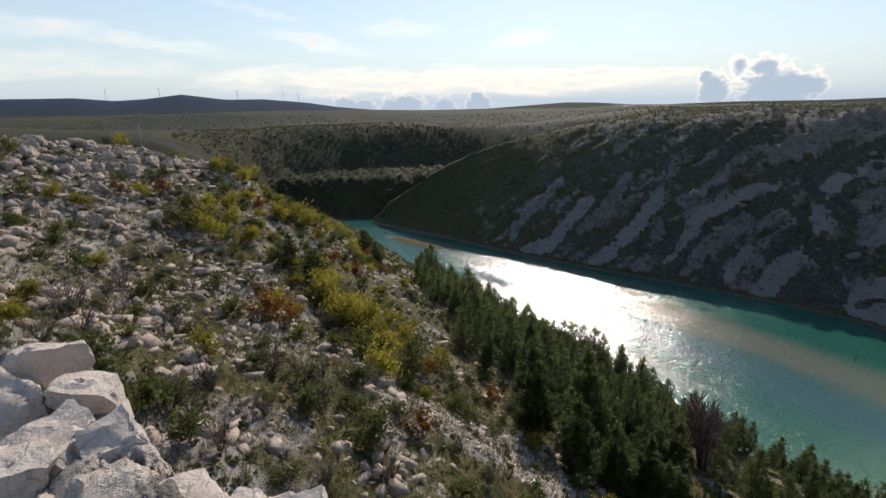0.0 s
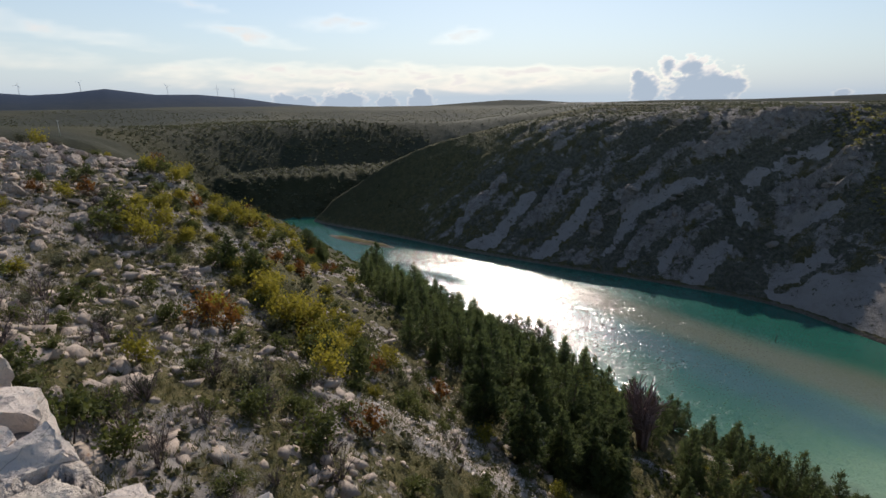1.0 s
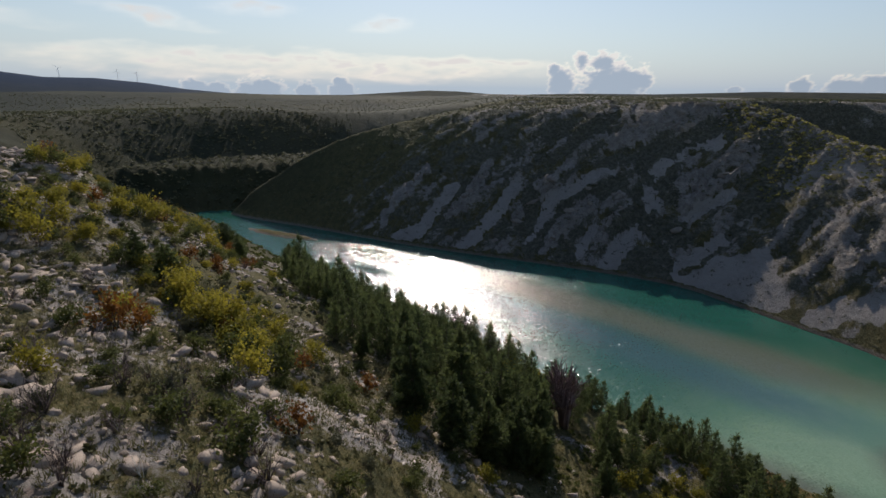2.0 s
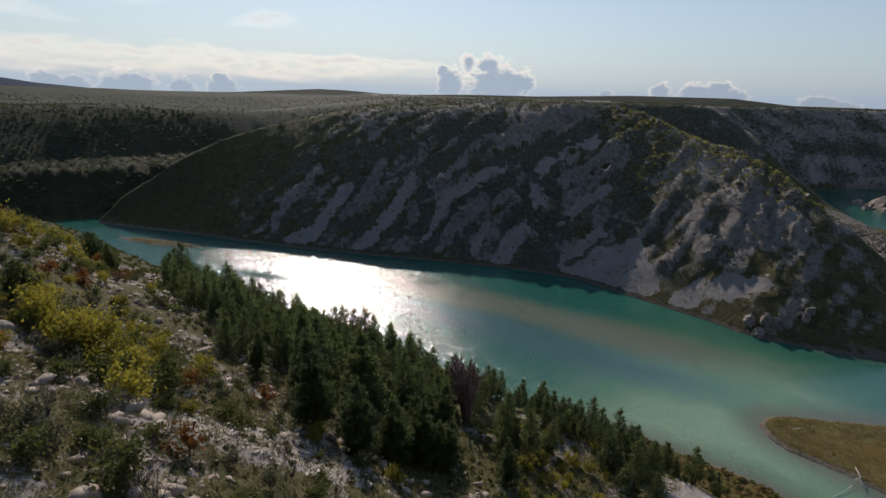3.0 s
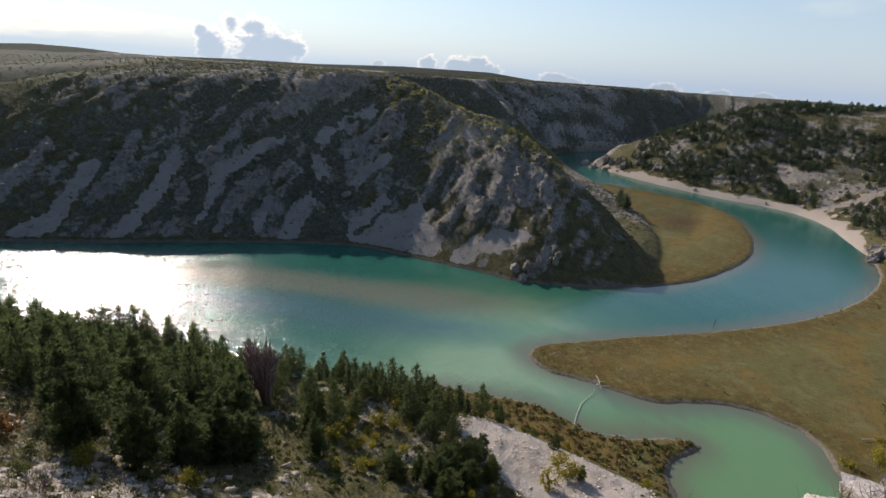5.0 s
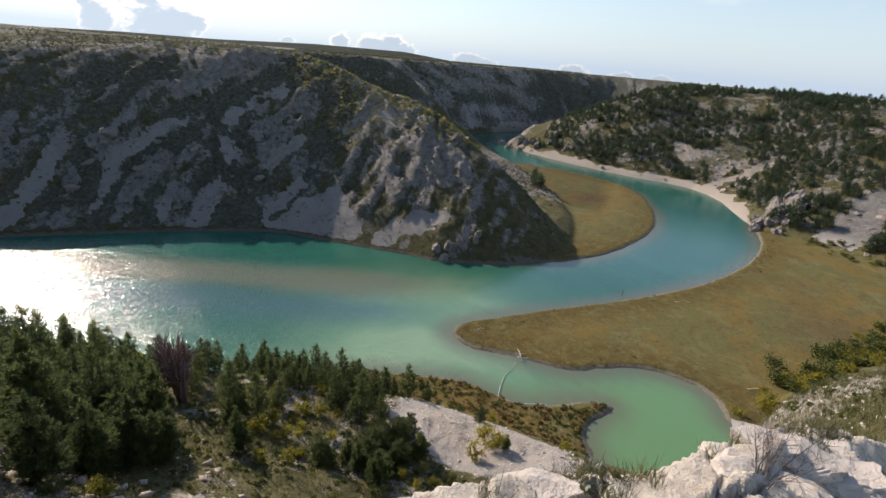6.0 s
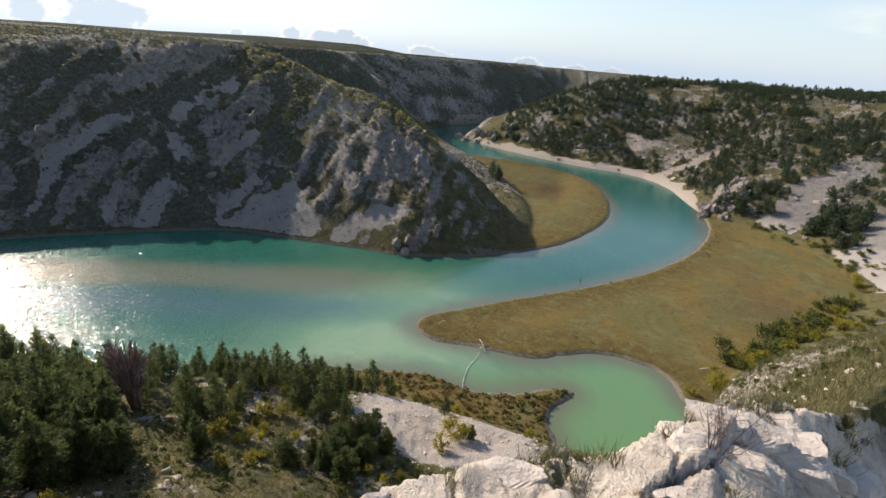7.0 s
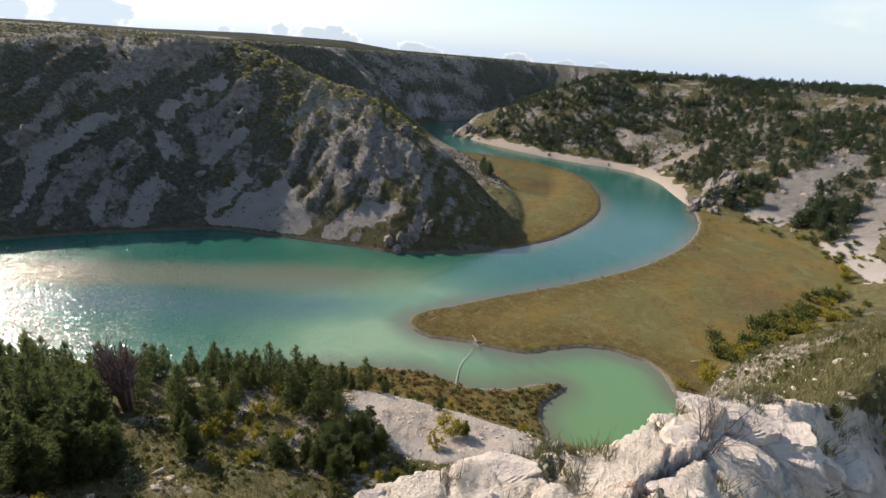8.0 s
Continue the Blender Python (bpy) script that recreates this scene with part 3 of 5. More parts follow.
    cover["scree"] = np.clip(hill * np.maximum.reduce([chutes, streak, apron, spur_scree]) * (1 - 0.8 * runs) + east_scree * up + near_scree * up + rubble + 0.9 * cliff * cliff_scree, 0, 1)
    ridge = smooth(rib, 0.0, 0.3)
    lee = crest_w * smooth(r, 268, 300) * smooth(az, 36, 43) * (1 - cliff)
    cover["rock"] = np.clip(0.62 * lee + hill * (0.42 + 0.35 * ridge + 0.18 * spur + 0.5 * ribs) + cliff * 0.75 + near * (0.36 + 0.7 * fbm(x / 9, y / 9, 4, 130) + 0.22 * smooth(-az, 14, 30)) * (1 - 0.7 * smooth(r, 140, 220)) + near * 0.12 * smooth(az, 88, 100) + 0.2 * turf_w * (1 - on) * (1 - smooth(r, 22, 30)) + on * 0.55 + east * (0.44 + 0.6 * fbm(x / 16, y / 16, 3, 131)), 0, 1)
    crest = smooth(z, 36, 46) * spur
    cover["scrub"] = np.clip(0.55 * lee + hill * (0.30 + 0.16 * (1 - smooth(x, 110, 160)) + 1.0 * fbm(e1 / 18, e2 / 7, 5, 140, 0.7) + 0.9 * runs + 0.16 * (1 - spur) - 1.1 * cover["scree"] * (1 - runs) - 0.3 * ridge - 0.7 * ribs - 0.25 * spur - 0.15 * crest) + cliff * (0.50 + 0.9 * fbm(x / 26 + y / 30, z / 13, 4, 142)) + east * (0.38 + 0.7 * fbm(x / 30, y / 30, 3, 141) - 0.6 * cover["scree"])
                             + 0.6 * near * smooth(r, 140, 220) + 0.75 * smooth(y, 335, 380) * up * (1 - cliff) * (1 - hill), 0, 1)
    cover["meadow"] = np.clip(smooth(fl, 0.3, 2.0) * (1 - smooth(vd, -1, 3)) * (1 - dry), 0, 1)
    spots_ = ((298, 78, 15, 9, 0.9), (186, -32, 20, 13, 0.6), (222, -22, 14, 7, 0.35))
    cover["brown"] = np.clip(sum(s_ * np.exp(-((x - a) / u) ** 2 - ((y - b) / v) ** 2) for a, b, u, v, s_ in spots_), 0, 1)
    cover["fringe"] = 1 - smooth(fl + 7 * fbm(x / 12, y / 12, 3, 134), 3, 19)
    cover["mud"] = np.clip(smooth(fl, -1.8, -0.6) * (1 - smooth(fl, 0.3, 1.2)) * (1 - up) + (1 - smooth(vd, 0.2, 1.5)) * smooth(vd, -3, -1) * 0.8 * (1 - smooth(fl, -1, 2)) * (1 - dry), 0, 1)
    cover["sand"] = np.clip(smooth(x, 300, 318) * (1 - smooth(vd + 7 * fbm(x / 14, y / 14, 3, 133), 3, 10)) * smooth(vd, -3, 0) * smooth(-y + 0.9 * (x - 300), -90, -40) * smooth(y, -10, 4)
                            + np.maximum.reduce([band(x, y, pts, w, ragged) for pts, w in SAND]) * up + 0.55 * near_scree * up + 0.6 * rubble, 0, 1)
    cover["ledge"] = on * np.clip(np.where(az < 20, 0.5, 0.86) - 0.40 * joint + 0.5 * fbm(x / 1.3, y / 1.3, 2, 77), 0, 1)
    cover["rugged"] = np.clip(massif + cliff + east + lee, 0, 1)
    cover["far"] = np.clip(smooth(r, 400, 720) * (1 - cliff) * (1 - east) + 0.75 * near * smooth(r, 150, 230) + 0.8 * smooth(r, 240, 340) * (1 - smooth(az, 0, 12)) * (1 - massif) * np.maximum(up, dry), 0, 1)
    cover["grey"] = 0.9 * east
    # distance haze as a colour weight, on the far left hills only
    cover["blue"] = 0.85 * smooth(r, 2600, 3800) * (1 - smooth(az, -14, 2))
    return z, cover, vd


def height(x, y):
    return land(x, y)[0]


def grid_mesh(name, vx, vy, vz, wrap=False):
    """A quad sheet from 2D arrays of coordinates."""
    n, m = vx.shape
    me = bpy.data.meshes.new(name)
    co = np.stack([vx, vy, vz], -1).reshape(-1, 3)
    i = np.arange(n * m).reshape(n, m)
    if wrap:
        i = np.concatenate([i, i[:1]], 0)
    q = np.stack([i[:-1, :-1], i[1:, :-1], i[1:, 1:], i[:-1, 1:]], -1).reshape(-1, 4)
    me.vertices.add(len(co))
    me.vertices.foreach_set("co", co.ravel())
    me.loops.add(q.size)
    me.loops.foreach_set("vertex_index", q.ravel().astype(np.int32))
    me.polygons.add(len(q))
    me.polygons.foreach_set("loop_start", np.arange(0, q.size, 4, dtype=np.int32))
    me.polygons.foreach_set("use_smooth", np.ones(len(q), bool))
    me.update()
    me.validate()
    return me


def add_cover(me, name, values):
    me.attributes.new(name, "FLOAT", "POINT").data.foreach_set("value", np.asarray(values, np.float32).ravel())


def build_ground():
    az = np.concatenate([np.arange(-56, 128, 0.25), np.arange(128, 304, 4.0)])
    rad = [0.0, 0.25]
    while rad[-1] < 4750:
        rr = rad[-1]
        rad.append(rr + max(0.055, rr * (0.020 if rr < 60 else 0.0125 if rr < 125 else 0.0068 if rr < 400 else 0.0085 if rr < 760 else 0.03)))
    a, rr = np.meshgrid(np.radians(az), np.array(rad), indexing="ij")
    # rows run clockwise seen from above, so turn them for upward normals
    a = a[::-1]
    x, y = rr * np.sin(a), rr * np.cos(a)
    z, cover, vd = land(x, y)
    me = grid_mesh("ground", x, y, z, wrap=True)
    for name, v in cover.items():
        add_cover(me, name, v)
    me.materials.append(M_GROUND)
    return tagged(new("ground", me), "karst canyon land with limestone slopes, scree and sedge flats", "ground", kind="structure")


ground = build_ground()


def build_water():
    gx, gy = np.meshgrid(np.arange(-130, 720, 3.5), np.arange(-90, 500, 3.5), indexing="ij")
    me = grid_mesh("water", gx, gy, gx * 0)
    u = 0.85 * gx + 0.53 * gy
    n = 9 * fbm(gx / 35, gy / 35, 4, 200)
    fl = np.maximum(signed(gx, gy, FLAT_WIDE), np.maximum(signed(gx, gy, FLAT_NEAR), signed(gx, gy, FLAT_BEND)))
    add_cover(me, "milky", np.clip(np.exp(-(((gx - 111) / 32) ** 2 + ((gy - 68) / 30) ** 2)) * 1.25 + 0.30 * smooth(-(u - 118 + n), -10, 12) * (1 - smooth(gy, 120, 230)), 0, 1))
    along = smooth(gy, 62, 100) * (1 - smooth(gy, 200, 250))
    add_cover(me, "silt", np.clip(0.95 * smooth(u + n * 0.5, 139, 150) * (1 - smooth(u + n * 0.4, 158, 168)) * along, 0, 1))
    add_cover(me, "dull", np.clip(0.8 * smooth(u + n * 0.5, 122, 134) * (1 - smooth(u + n * 0.5, 138, 148)) * smooth(gy, 58, 90) * (1 - smooth(gy, 190, 250)), 0, 1))
    add_cover(me, "green", smooth(-gy - 0.9 * (gx - 100), -46, -26) * (1 - smooth(gx, 132, 140)))
    bank = -signed(gx, gy, VALLEY)
    far_side = smooth(0.78 * gx + 0.63 * gy + 0.05 * n, 130, 150)
    lee = smooth(bank + 0.3 * n, -6, -2.5) * far_side * (1 - smooth(gx, 150, 200))
    inlet = smooth(-gy - 0.9 * (gx - 100), -62, -34) * (1 - smooth(gx, 138, 146))
    tongue = np.exp(-(((gx - 24 + gy - 201) / 5.5) ** 2 + ((gx - 24 - gy + 201) / 20) ** 2) ** 2)
    add_cover(me, "calm", np.clip(np.maximum.reduce([0.93 * lee, 0.9 * inlet, 0.95 * tongue, 0.82 * smooth(gx - 0.35 * gy, 45, 95)]), 0, 1))
    add_cover(me, "blue", 0.22 * smooth(gx, 150, 230) * (1 - smooth(gx, 300, 420)))
    add_cover(me, "shallow", 0.8 * smooth(fl + 0.25 * n, -8, -0.5))
    me.materials.append(M_WATER)
    return tagged(new("water", me), "turquoise river with milky green shallows and sun glitter", "river", kind="structure")


water = build_water()

# ---- plants ----
rng = np.random.default_rng(7)


def raw_mesh(name, verts, faces, mat, smooth_faces=False):
    me = bpy.data.meshes.new(name)
    me.from_pydata([tuple(v) for v in verts], [], [tuple(f) for f in faces])
    me.materials.append(mat)
    if smooth_faces:
        me.polygons.foreach_set("use_smooth", np.ones(len(me.polygons), bool))
    me.update()
    return me


def tri_mesh(name, tris, mat):
    """A mesh of loose triangles from an array (n, 3, 3)."""
    tris = np.asarray(tris, float).reshape(-1, 3, 3)
    return poly_soup(name, tris, mat)


def poly_soup(name, polys, mat):
    n, k, _ = polys.shape
    me = bpy.data.meshes.new(name)
    me.vertices.add(n * k)
    me.vertices.foreach_set("co", polys.ravel())
    me.loops.add(n * k)
    me.loops.foreach_set("vertex_index", np.arange(n * k, dtype=np.int32))
    me.polygons.add(n)
    me.polygons.foreach_set("loop_start", np.arange(0, n * k, k, dtype=np.int32))
    me.materials.append(mat)
    me.update()
    me.validate()
    return me


def part(name, me, parent, label=""):
    ob = new(name, me)
    ob.parent = parent
    if label:
        tagged(ob, label)
    return ob


def unit(v):
    return v / np.maximum(np.linalg.norm(v, axis=-1, keepdims=True), 1e-9)


def tube(path, radii, sides=6):
    """Rings along a path: verts and quads."""
    path = np.asarray(path, float)
    verts, faces = [], []
    for i, (p, r) in enumerate(zip(path, radii)):
        d = unit(path[min(i + 1, len(path) - 1)] - path[max(i - 1, 0)])
        a = unit(np.cross(d, (0.31, 0.95, 0.05)))
        b = np.cross(d, a)
        for j in range(sides):
            w = 2 * math.pi * j / sides
            verts.append(p + r * (math.cos(w) * a + math.sin(w) * b))
    for i in range(len(path) - 1):
        for j in range(sides):
            faces.append((i * sides + j, i * sides + (j + 1) % sides, (i + 1) * sides + (j + 1) % sides, (i + 1) * sides + j))
    verts += [path[0], path[-1]]
    n = len(verts)
    last = (len(path) - 1) * sides
    for j in range(sides):
        faces.append((n - 2, (j + 1) % sides, j))
        faces.append((n - 1, last + j, last + (j + 1) % sides))
    return verts, faces


def tubes(name, runs, mat):
    """Several tapered runs joined into one mesh: (path, radii, sides)."""
    verts, faces = [], []
    for path, radii, sides in runs:
        v, f = tube(path, radii, sides)
        o = len(verts)
        verts += v
        faces += [tuple(i + o for i in q) for q in f]
    return raw_mesh(name, verts, faces, mat, True)


def sprays(centres, outward, blades, length, width, lift=0.35):
    """Tufts of narrow triangles round each centre, leaning outward."""
    n = len(centres)
    c = np.repeat(centres, blades, 0)
    o = np.repeat(outward, blades, 0)
    d = unit(o * 0.75 + rng.normal(0, 0.75, (n * blades, 3)) + (0, 0, lift))
    side = unit(np.cross(d, rng.normal(0, 1, (n * blades, 3))))
    ln = length * rng.uniform(0.6, 1.25, (n * blades, 1))
    base = c + rng.normal(0, length * 0.25, c.shape)
    return np.stack([base - side * width / 2, base + side * width / 2, base + d * ln], 1)


def pine_tree(seed, tall, wide, taper, clumps, blades, mat, label, blade=0.40):
    """A pine: trunk with limbs, and a crown of needle tufts in uneven tiers."""
    global rng
    rng = np.random.default_rng(seed)
    root = new("pine_tree")
    bend = rng.normal(0, 0.05, 2) * tall
    line = lambda t: np.array([bend[0] * t * t, bend[1] * t * t, t * tall])
    runs = [([line(t) - (0, 0, 0.5 if t == 0 else 0) for t in np.linspace(0, 0.96, 7)], [0.021 * tall * (1 - 0.9 * t) + 0.01 for t in np.linspace(0, 1, 7)], 6)]
    cs, outs = [], []
    tiers = int(7 + tall * 0.75)
    lobes = rng.uniform(0.5, 1.3, (tiers, 7))
    for i in range(tiers):
        t = 0.10 + 0.88 * (i + rng.uniform(-0.3, 0.3)) / tiers
        t = min(max(t, 0.06), 0.985)
        env = wide * ((1 - t) ** taper) * min(1, 0.35 + 3.2 * t)
        boughs = 7 if t < 0.6 else 5
        turn = rng.uniform(0, 6.28)
        for j in range(boughs):
            a = turn + 6.283 * j / boughs + rng.normal(0, 0.25)
            reach = env * lobes[i, j]
            out = np.array([math.cos(a), math.sin(a), 0])
            tip = line(t) + out * reach + (0, 0, reach * rng.uniform(0.0, 0.35))
            if reach > 0.5 and rng.random() < 0.75:
                runs.append(([line(t), line(t) * 0.45 + tip * 0.55 - (0, 0, 0.04 * reach), tip], [0.006 * tall * (1.1 - t), 0.004 * tall * (1.1 - t), 0.012], 3))
            k = max(2, int(clumps * reach / (wide * 40) * 3.0))
            for f in np.sqrt(rng.uniform(0.12, 1.0, k)):
                p = line(t) * (1 - f) + tip * f
                cs.append(p + rng.normal(0, 0.12 + 0.10 * reach * f, 3) * (1, 1, 0.55))
                outs.append(unit(out * f + (0, 0, 0.25)))
    for f in np.linspace(0.9, 1.0, 5):
        cs.append(line(f))
        outs.append(np.array([0, 0, 1.0]))
    part("trunk", tubes("pine_trunk", runs, M_BARK), root)
    crown = tri_mesh("pine_crown", sprays(np.array(cs), np.array(outs), blades, blade, blade * 0.25), mat)
    part("crown", crown, root)
    return tagged(root, label, "pine tree")


def shrub(seed, tall, wide, leaves, leaf, mat, label, name="shrub", gaps=0.35, stems=7):
    """A leafy shrub: forked stems and a broken cloud of leaves."""
    global rng
    rng = np.random.default_rng(seed)
    root = new(name)
    runs, ends = [], []
    for i in range(stems):
        a, q = rng.uniform(0, 6.28), rng.uniform(0.3, 1)
        foot = rng.normal(0, 0.08 * wide, 3) * (1, 1, 0)
        tip = np.array([math.cos(a) * wide * 0.5 * q, math.sin(a) * wide * 0.5 * q, tall * rng.uniform(0.65, 1.0) * (1.15 - 0.4 * q)])
        mid = tip * 0.5 + (0, 0, 0.12 * tall) + rng.normal(0, 0.05 * wide, 3)
        runs.append(([foot - (0, 0, 0.25), foot * 0.5 + mid * 0.5, mid, tip], [0.03, 0.024, 0.018, 0.006], 4))
        ends += [mid, tip, tip, (tip + mid) / 2]
        for _ in range(1):
            t2 = mid + rng.normal(0, 0.22 * wide, 3) + (0, 0, 0.22 * tall)
            runs.append(([mid, (mid + t2) / 2 + rng.normal(0, 0.03, 3), t2], [0.014, 0.01, 0.004], 3))
            ends.append(t2)
    ends = np.array(ends)
    c = ends[rng.integers(0, len(ends), leaves)] + rng.normal(0, 1, (leaves, 3)) * (0.14 * wide, 0.14 * wide, 0.12 * tall)
    c[:, 2] = np.maximum(c[:, 2], 0.05 * tall)
    c = c[fbm(c[:, 0] * 1.4 + seed, c[:, 1] * 1.4 + c[:, 2], 2, seed) > 0.12 - gaps]
    n = len(c)
    d = unit(rng.normal(0, 1, (n, 3)) + (0, 0, 0.3))
    s = unit(np.cross(d, rng.normal(0, 1, (n, 3))))
    ln = leaf * rng.uniform(0.6, 1.3, (n, 1))
    quad = np.stack([c - d * ln * 0.5, c + s * ln * 0.34, c + d * ln * 0.5, c - s * ln * 0.34], 1)
    part("stem", tubes("shrub_stem", runs, M_BARK), root)
    part("foliage", poly_soup("shrub_foliage", quad, mat), root)
    return tagged(root, label, "shrub")


def bare_shrub(seed, tall, wide, label, mat=None, forks=3, count=12, name="bare_shrub", stout=1.0):
    """Leafless twigs that fork upward from one foot; a main part and the fine twigs."""
    global rng
    rng = np.random.default_rng(seed)
    root = new(name)
    thick, thin = [], []
    tips = []
    for i in range(count):
        a = rng.uniform(0, 6.28)
        out = np.array([math.cos(a), math.sin(a), 0])
        foot = rng.normal(0, 0.05 * wide, 3) * (1, 1, 0)
        mid = foot + out * wide * rng.uniform(0.08, 0.3) + (0, 0, tall * rng.uniform(0.35, 0.6))
        tip = mid + out * wide * rng.uniform(0.05, 0.25) + (0, 0, tall * rng.uniform(0.2, 0.45)) + rng.normal(0, 0.05 * wide, 3)
        w = 0.008 * tall * stout
        thick.append(([foot - (0, 0, 0.15), mid * 0.5 + foot * 0.5 + rng.normal(0, 0.03 * wide, 3), mid, tip], [w * 1.5, w * 1.2, w * 0.8, w * 0.3], 5))
        tips += [(mid, tip), (mid * 0.5 + foot * 0.5, mid)]
    for a, b in tips:
        for _ in range(forks):
            f = rng.uniform(0.2, 0.95)
            p = a * (1 - f) + b * f
            q = p + unit(b - a) * tall * 0.18 + rng.normal(0, 0.10 * wide, 3) + (0, 0, 0.06 * tall)
            thin.append(([p, (p + q) / 2 + rng.normal(0, 0.02 * wide, 3), q], [0.004 * tall * stout, 0.003 * tall * stout, 0.002 * tall * stout], 3))
            for _ in range(2):
                e = (p + q) / 2
                s = e + unit(q - p) * tall * 0.1 + rng.normal(0, 0.06 * wide, 3)
                thin.append(([e, s], [0.0028 * tall * stout, 0.0015 * tall * stout], 3))
    part("stem", tubes("bare_stem", thick, mat or M_TWIG), root)
    part("branching", tubes("bare_branching", thin, mat or M_TWIG), root)
    return tagged(root, label, "shrub")


def placed(x, y, turn=0.0, size=1.0, sink=0.0, lean=0.0, squash=1.0, z=None):
    if z is None:
        z = float(height(np.array([x]), np.array([y]))[0])
    return Matrix.LocRotScale((x, y, z - sink), Euler((lean, lean * 0.6, turn)), (size, size, size * squash))


def spread(n, box, accept, gap, seed):
    """Random spots in a box that accept() likes, no two nearer than gap."""
    r = np.random.default_rng(seed)
    x, y = r.uniform(box[0], box[1], n), r.uniform(box[2], box[3], n)
    z, cover, vd = land(x, y)
    ok = accept(x, y, z, cover, vd, r)
    kept, cells = [], {}
    for i in np.nonzero(ok)[0]:
        cx, cy = int(x[i] // gap), int(y[i] // gap)
        close = [p for u in (-1, 0, 1) for v in (-1, 0, 1) for p in cells.get((cx + u, cy + v), ())]
        if all((x[i] - a) ** 2 + (y[i] - b) ** 2 > gap * gap for a, b in close):
            cells.setdefault((cx, cy), []).append((x[i], y[i]))
            kept.append((float(x[i]), float(y[i]), float(z[i])))
    return kept


def triangles(tree):
    """The needle triangles of a pine's crown."""
    me = [c for c in tree.children if c.name.startswith("crown")][0].data
    co = np.empty(len(me.vertices) * 3)
    me.vertices.foreach_get("co", co)
    return co.reshape(-1, 3, 3)


def wood_field(name, pts, label, seed, form, size=(0.8, 1.5)):
    """Far pines past counting: trunks and needle tufts in one mesh."""
    r = np.random.default_rng(seed)
    cone = triangles(form)
    polys = []
    for x, y, z in pts:
        s, a = r.uniform(*size), r.uniform(0, 6.28)
        ca, sa_ = math.cos(a) * s, math.sin(a) * s
        q = cone[r.random(len(cone)) < 0.85]
        polys.append(np.stack([q[..., 0] * ca - q[..., 1] * sa_ + x, q[..., 0] * sa_ + q[..., 1] * ca + y, q[..., 2] * s * r.uniform(0.85, 1.1) + z - 0.2], -1))
    return tagged(new(name, poly_soup(name, np.concatenate(polys), M_PINE_FAR)), label, "woodland", kind="stuff")


# pines of the near slope: a few grown forms, repeated
PINES = [
    pine_tree(11, 8.0, 2.4, 0.70, 210, 20, M_PINE, "dark green conical pine on the slope above the river", 0.36),
    pine_tree(12, 7.2, 1.9, 0.80, 190, 20, M_PINE, "slender dark green pine on the slope above the river", 0.36),
    pine_tree(13, 7.5, 3.1, 0.50, 230, 20, M_PINE, "broad bushy dark pine on the slope above the river", 0.36),
    pine_tree(14, 6.4, 2.2, 0.62, 190, 20, M_PINE2, "lighter green young pine on the slope above the river", 0.36),
    pine_tree(15, 6.5, 3.2, 0.40, 230, 20, M_PINE, "round-crowned dark pine near the river bank", 0.36),
]
# plainer forms for the trees further down the bank
LESSER = [
    pine_tree(16, 8.0, 2.3, 0.72, 100, 6, M_PINE, "dark green conical pine in the wood along the bank", 0.62),
    pine_tree(17, 7.2, 2.0, 0.80, 100, 6, M_PINE, "slender dark pine in the wood along the bank", 0.62),
    pine_tree(18, 7.2, 2.9, 0.50, 110, 6, M_PINE, "broad dark pine in the wood along the bank", 0.62),
]


# upper edge of the pine belt, as x for a given y
PINE_EDGE = [(30, 42), (38, 28), (46, 18), (50, 12), (70, 5), (95, -2), (174, -26), (285, -76)]
BELT = [(-46, 92), (-38, 140), (-26, 135), (-12, 92), (-3, 75), (2, 60), (-3, 49), (-12, 53), (-20, 64), (-32, 74)]


def near_bank(x, y, z, cover, vd, r):
    limit = np.interp(y, [q[0] for q in PINE_EDGE], [q[1] for q in PINE_EDGE]) + 4 * fbm(x / 12, y / 12, 2, 301)
    az, dist = np.degrees(np.arctan2(x, y)), np.hypot(x, y)
    clearing = (az > 35.5 + r.uniform(-1, 1, len(x))) & (az < 47 + r.uniform(-1, 1, len(x))) & (dist > 34) & (dist < 86) & (r.random(len(x)) < 0.95)
    clearing |= (az > 27.5) & (az < 34.5) & (dist > 47) & (dist < 84)
    crowd = r.random(len(x)) < smooth(np.hypot(x, y), 30, 110) * 0.7 + 0.3
    return (x > limit) & crowd & (vd > 1.5) & (x * 0.85 + y * 0.53 < 118) & (y > 30) & (y < 285) & ~clearing & (cover["scree"] < 0.3) & ((y > 46) | (x < 64)) & ~((az < -3) & (dist > 95))


def vigour(x, y):
    """Trees grow tall in the hollow and stay low by the stony brink."""
    az, dist = math.degrees(math.atan2(x, y)), math.hypot(x, y)
    if 12 < az < 25 and 72 < dist < 130:
        return 1.0
    if dist < 68:
        return 1.15 if az < 24 else 0.95 if az < 36 else 0.72
    return 0.92 if az < 20 else 0.78


spots = spread(4600, (-70, 92, 34, 285), near_bank, 2.55, 41)
spots.sort(key=lambda q: math.hypot(q[0], q[1]))
far_spots, spots = spots[285:], spots[:285]
first_used = set()
for i, (x, y, z) in enumerate(spots):
    r_ = random.Random(i * 7 + 1)
    dist = math.hypot(x, y)
    forms = PINES if dist < 72 else LESSER
    kind = forms[r_.choice([0, 0, 1, 1, 0, 2, 3, 4]) % len(forms)]
    m = placed(x, y, r_.uniform(0, 6.28), r_.uniform(0.7, 1.2) * vigour(x, y), 0.1, r_.gauss(0, 0.03), r_.uniform(0.92, 1.15), z)
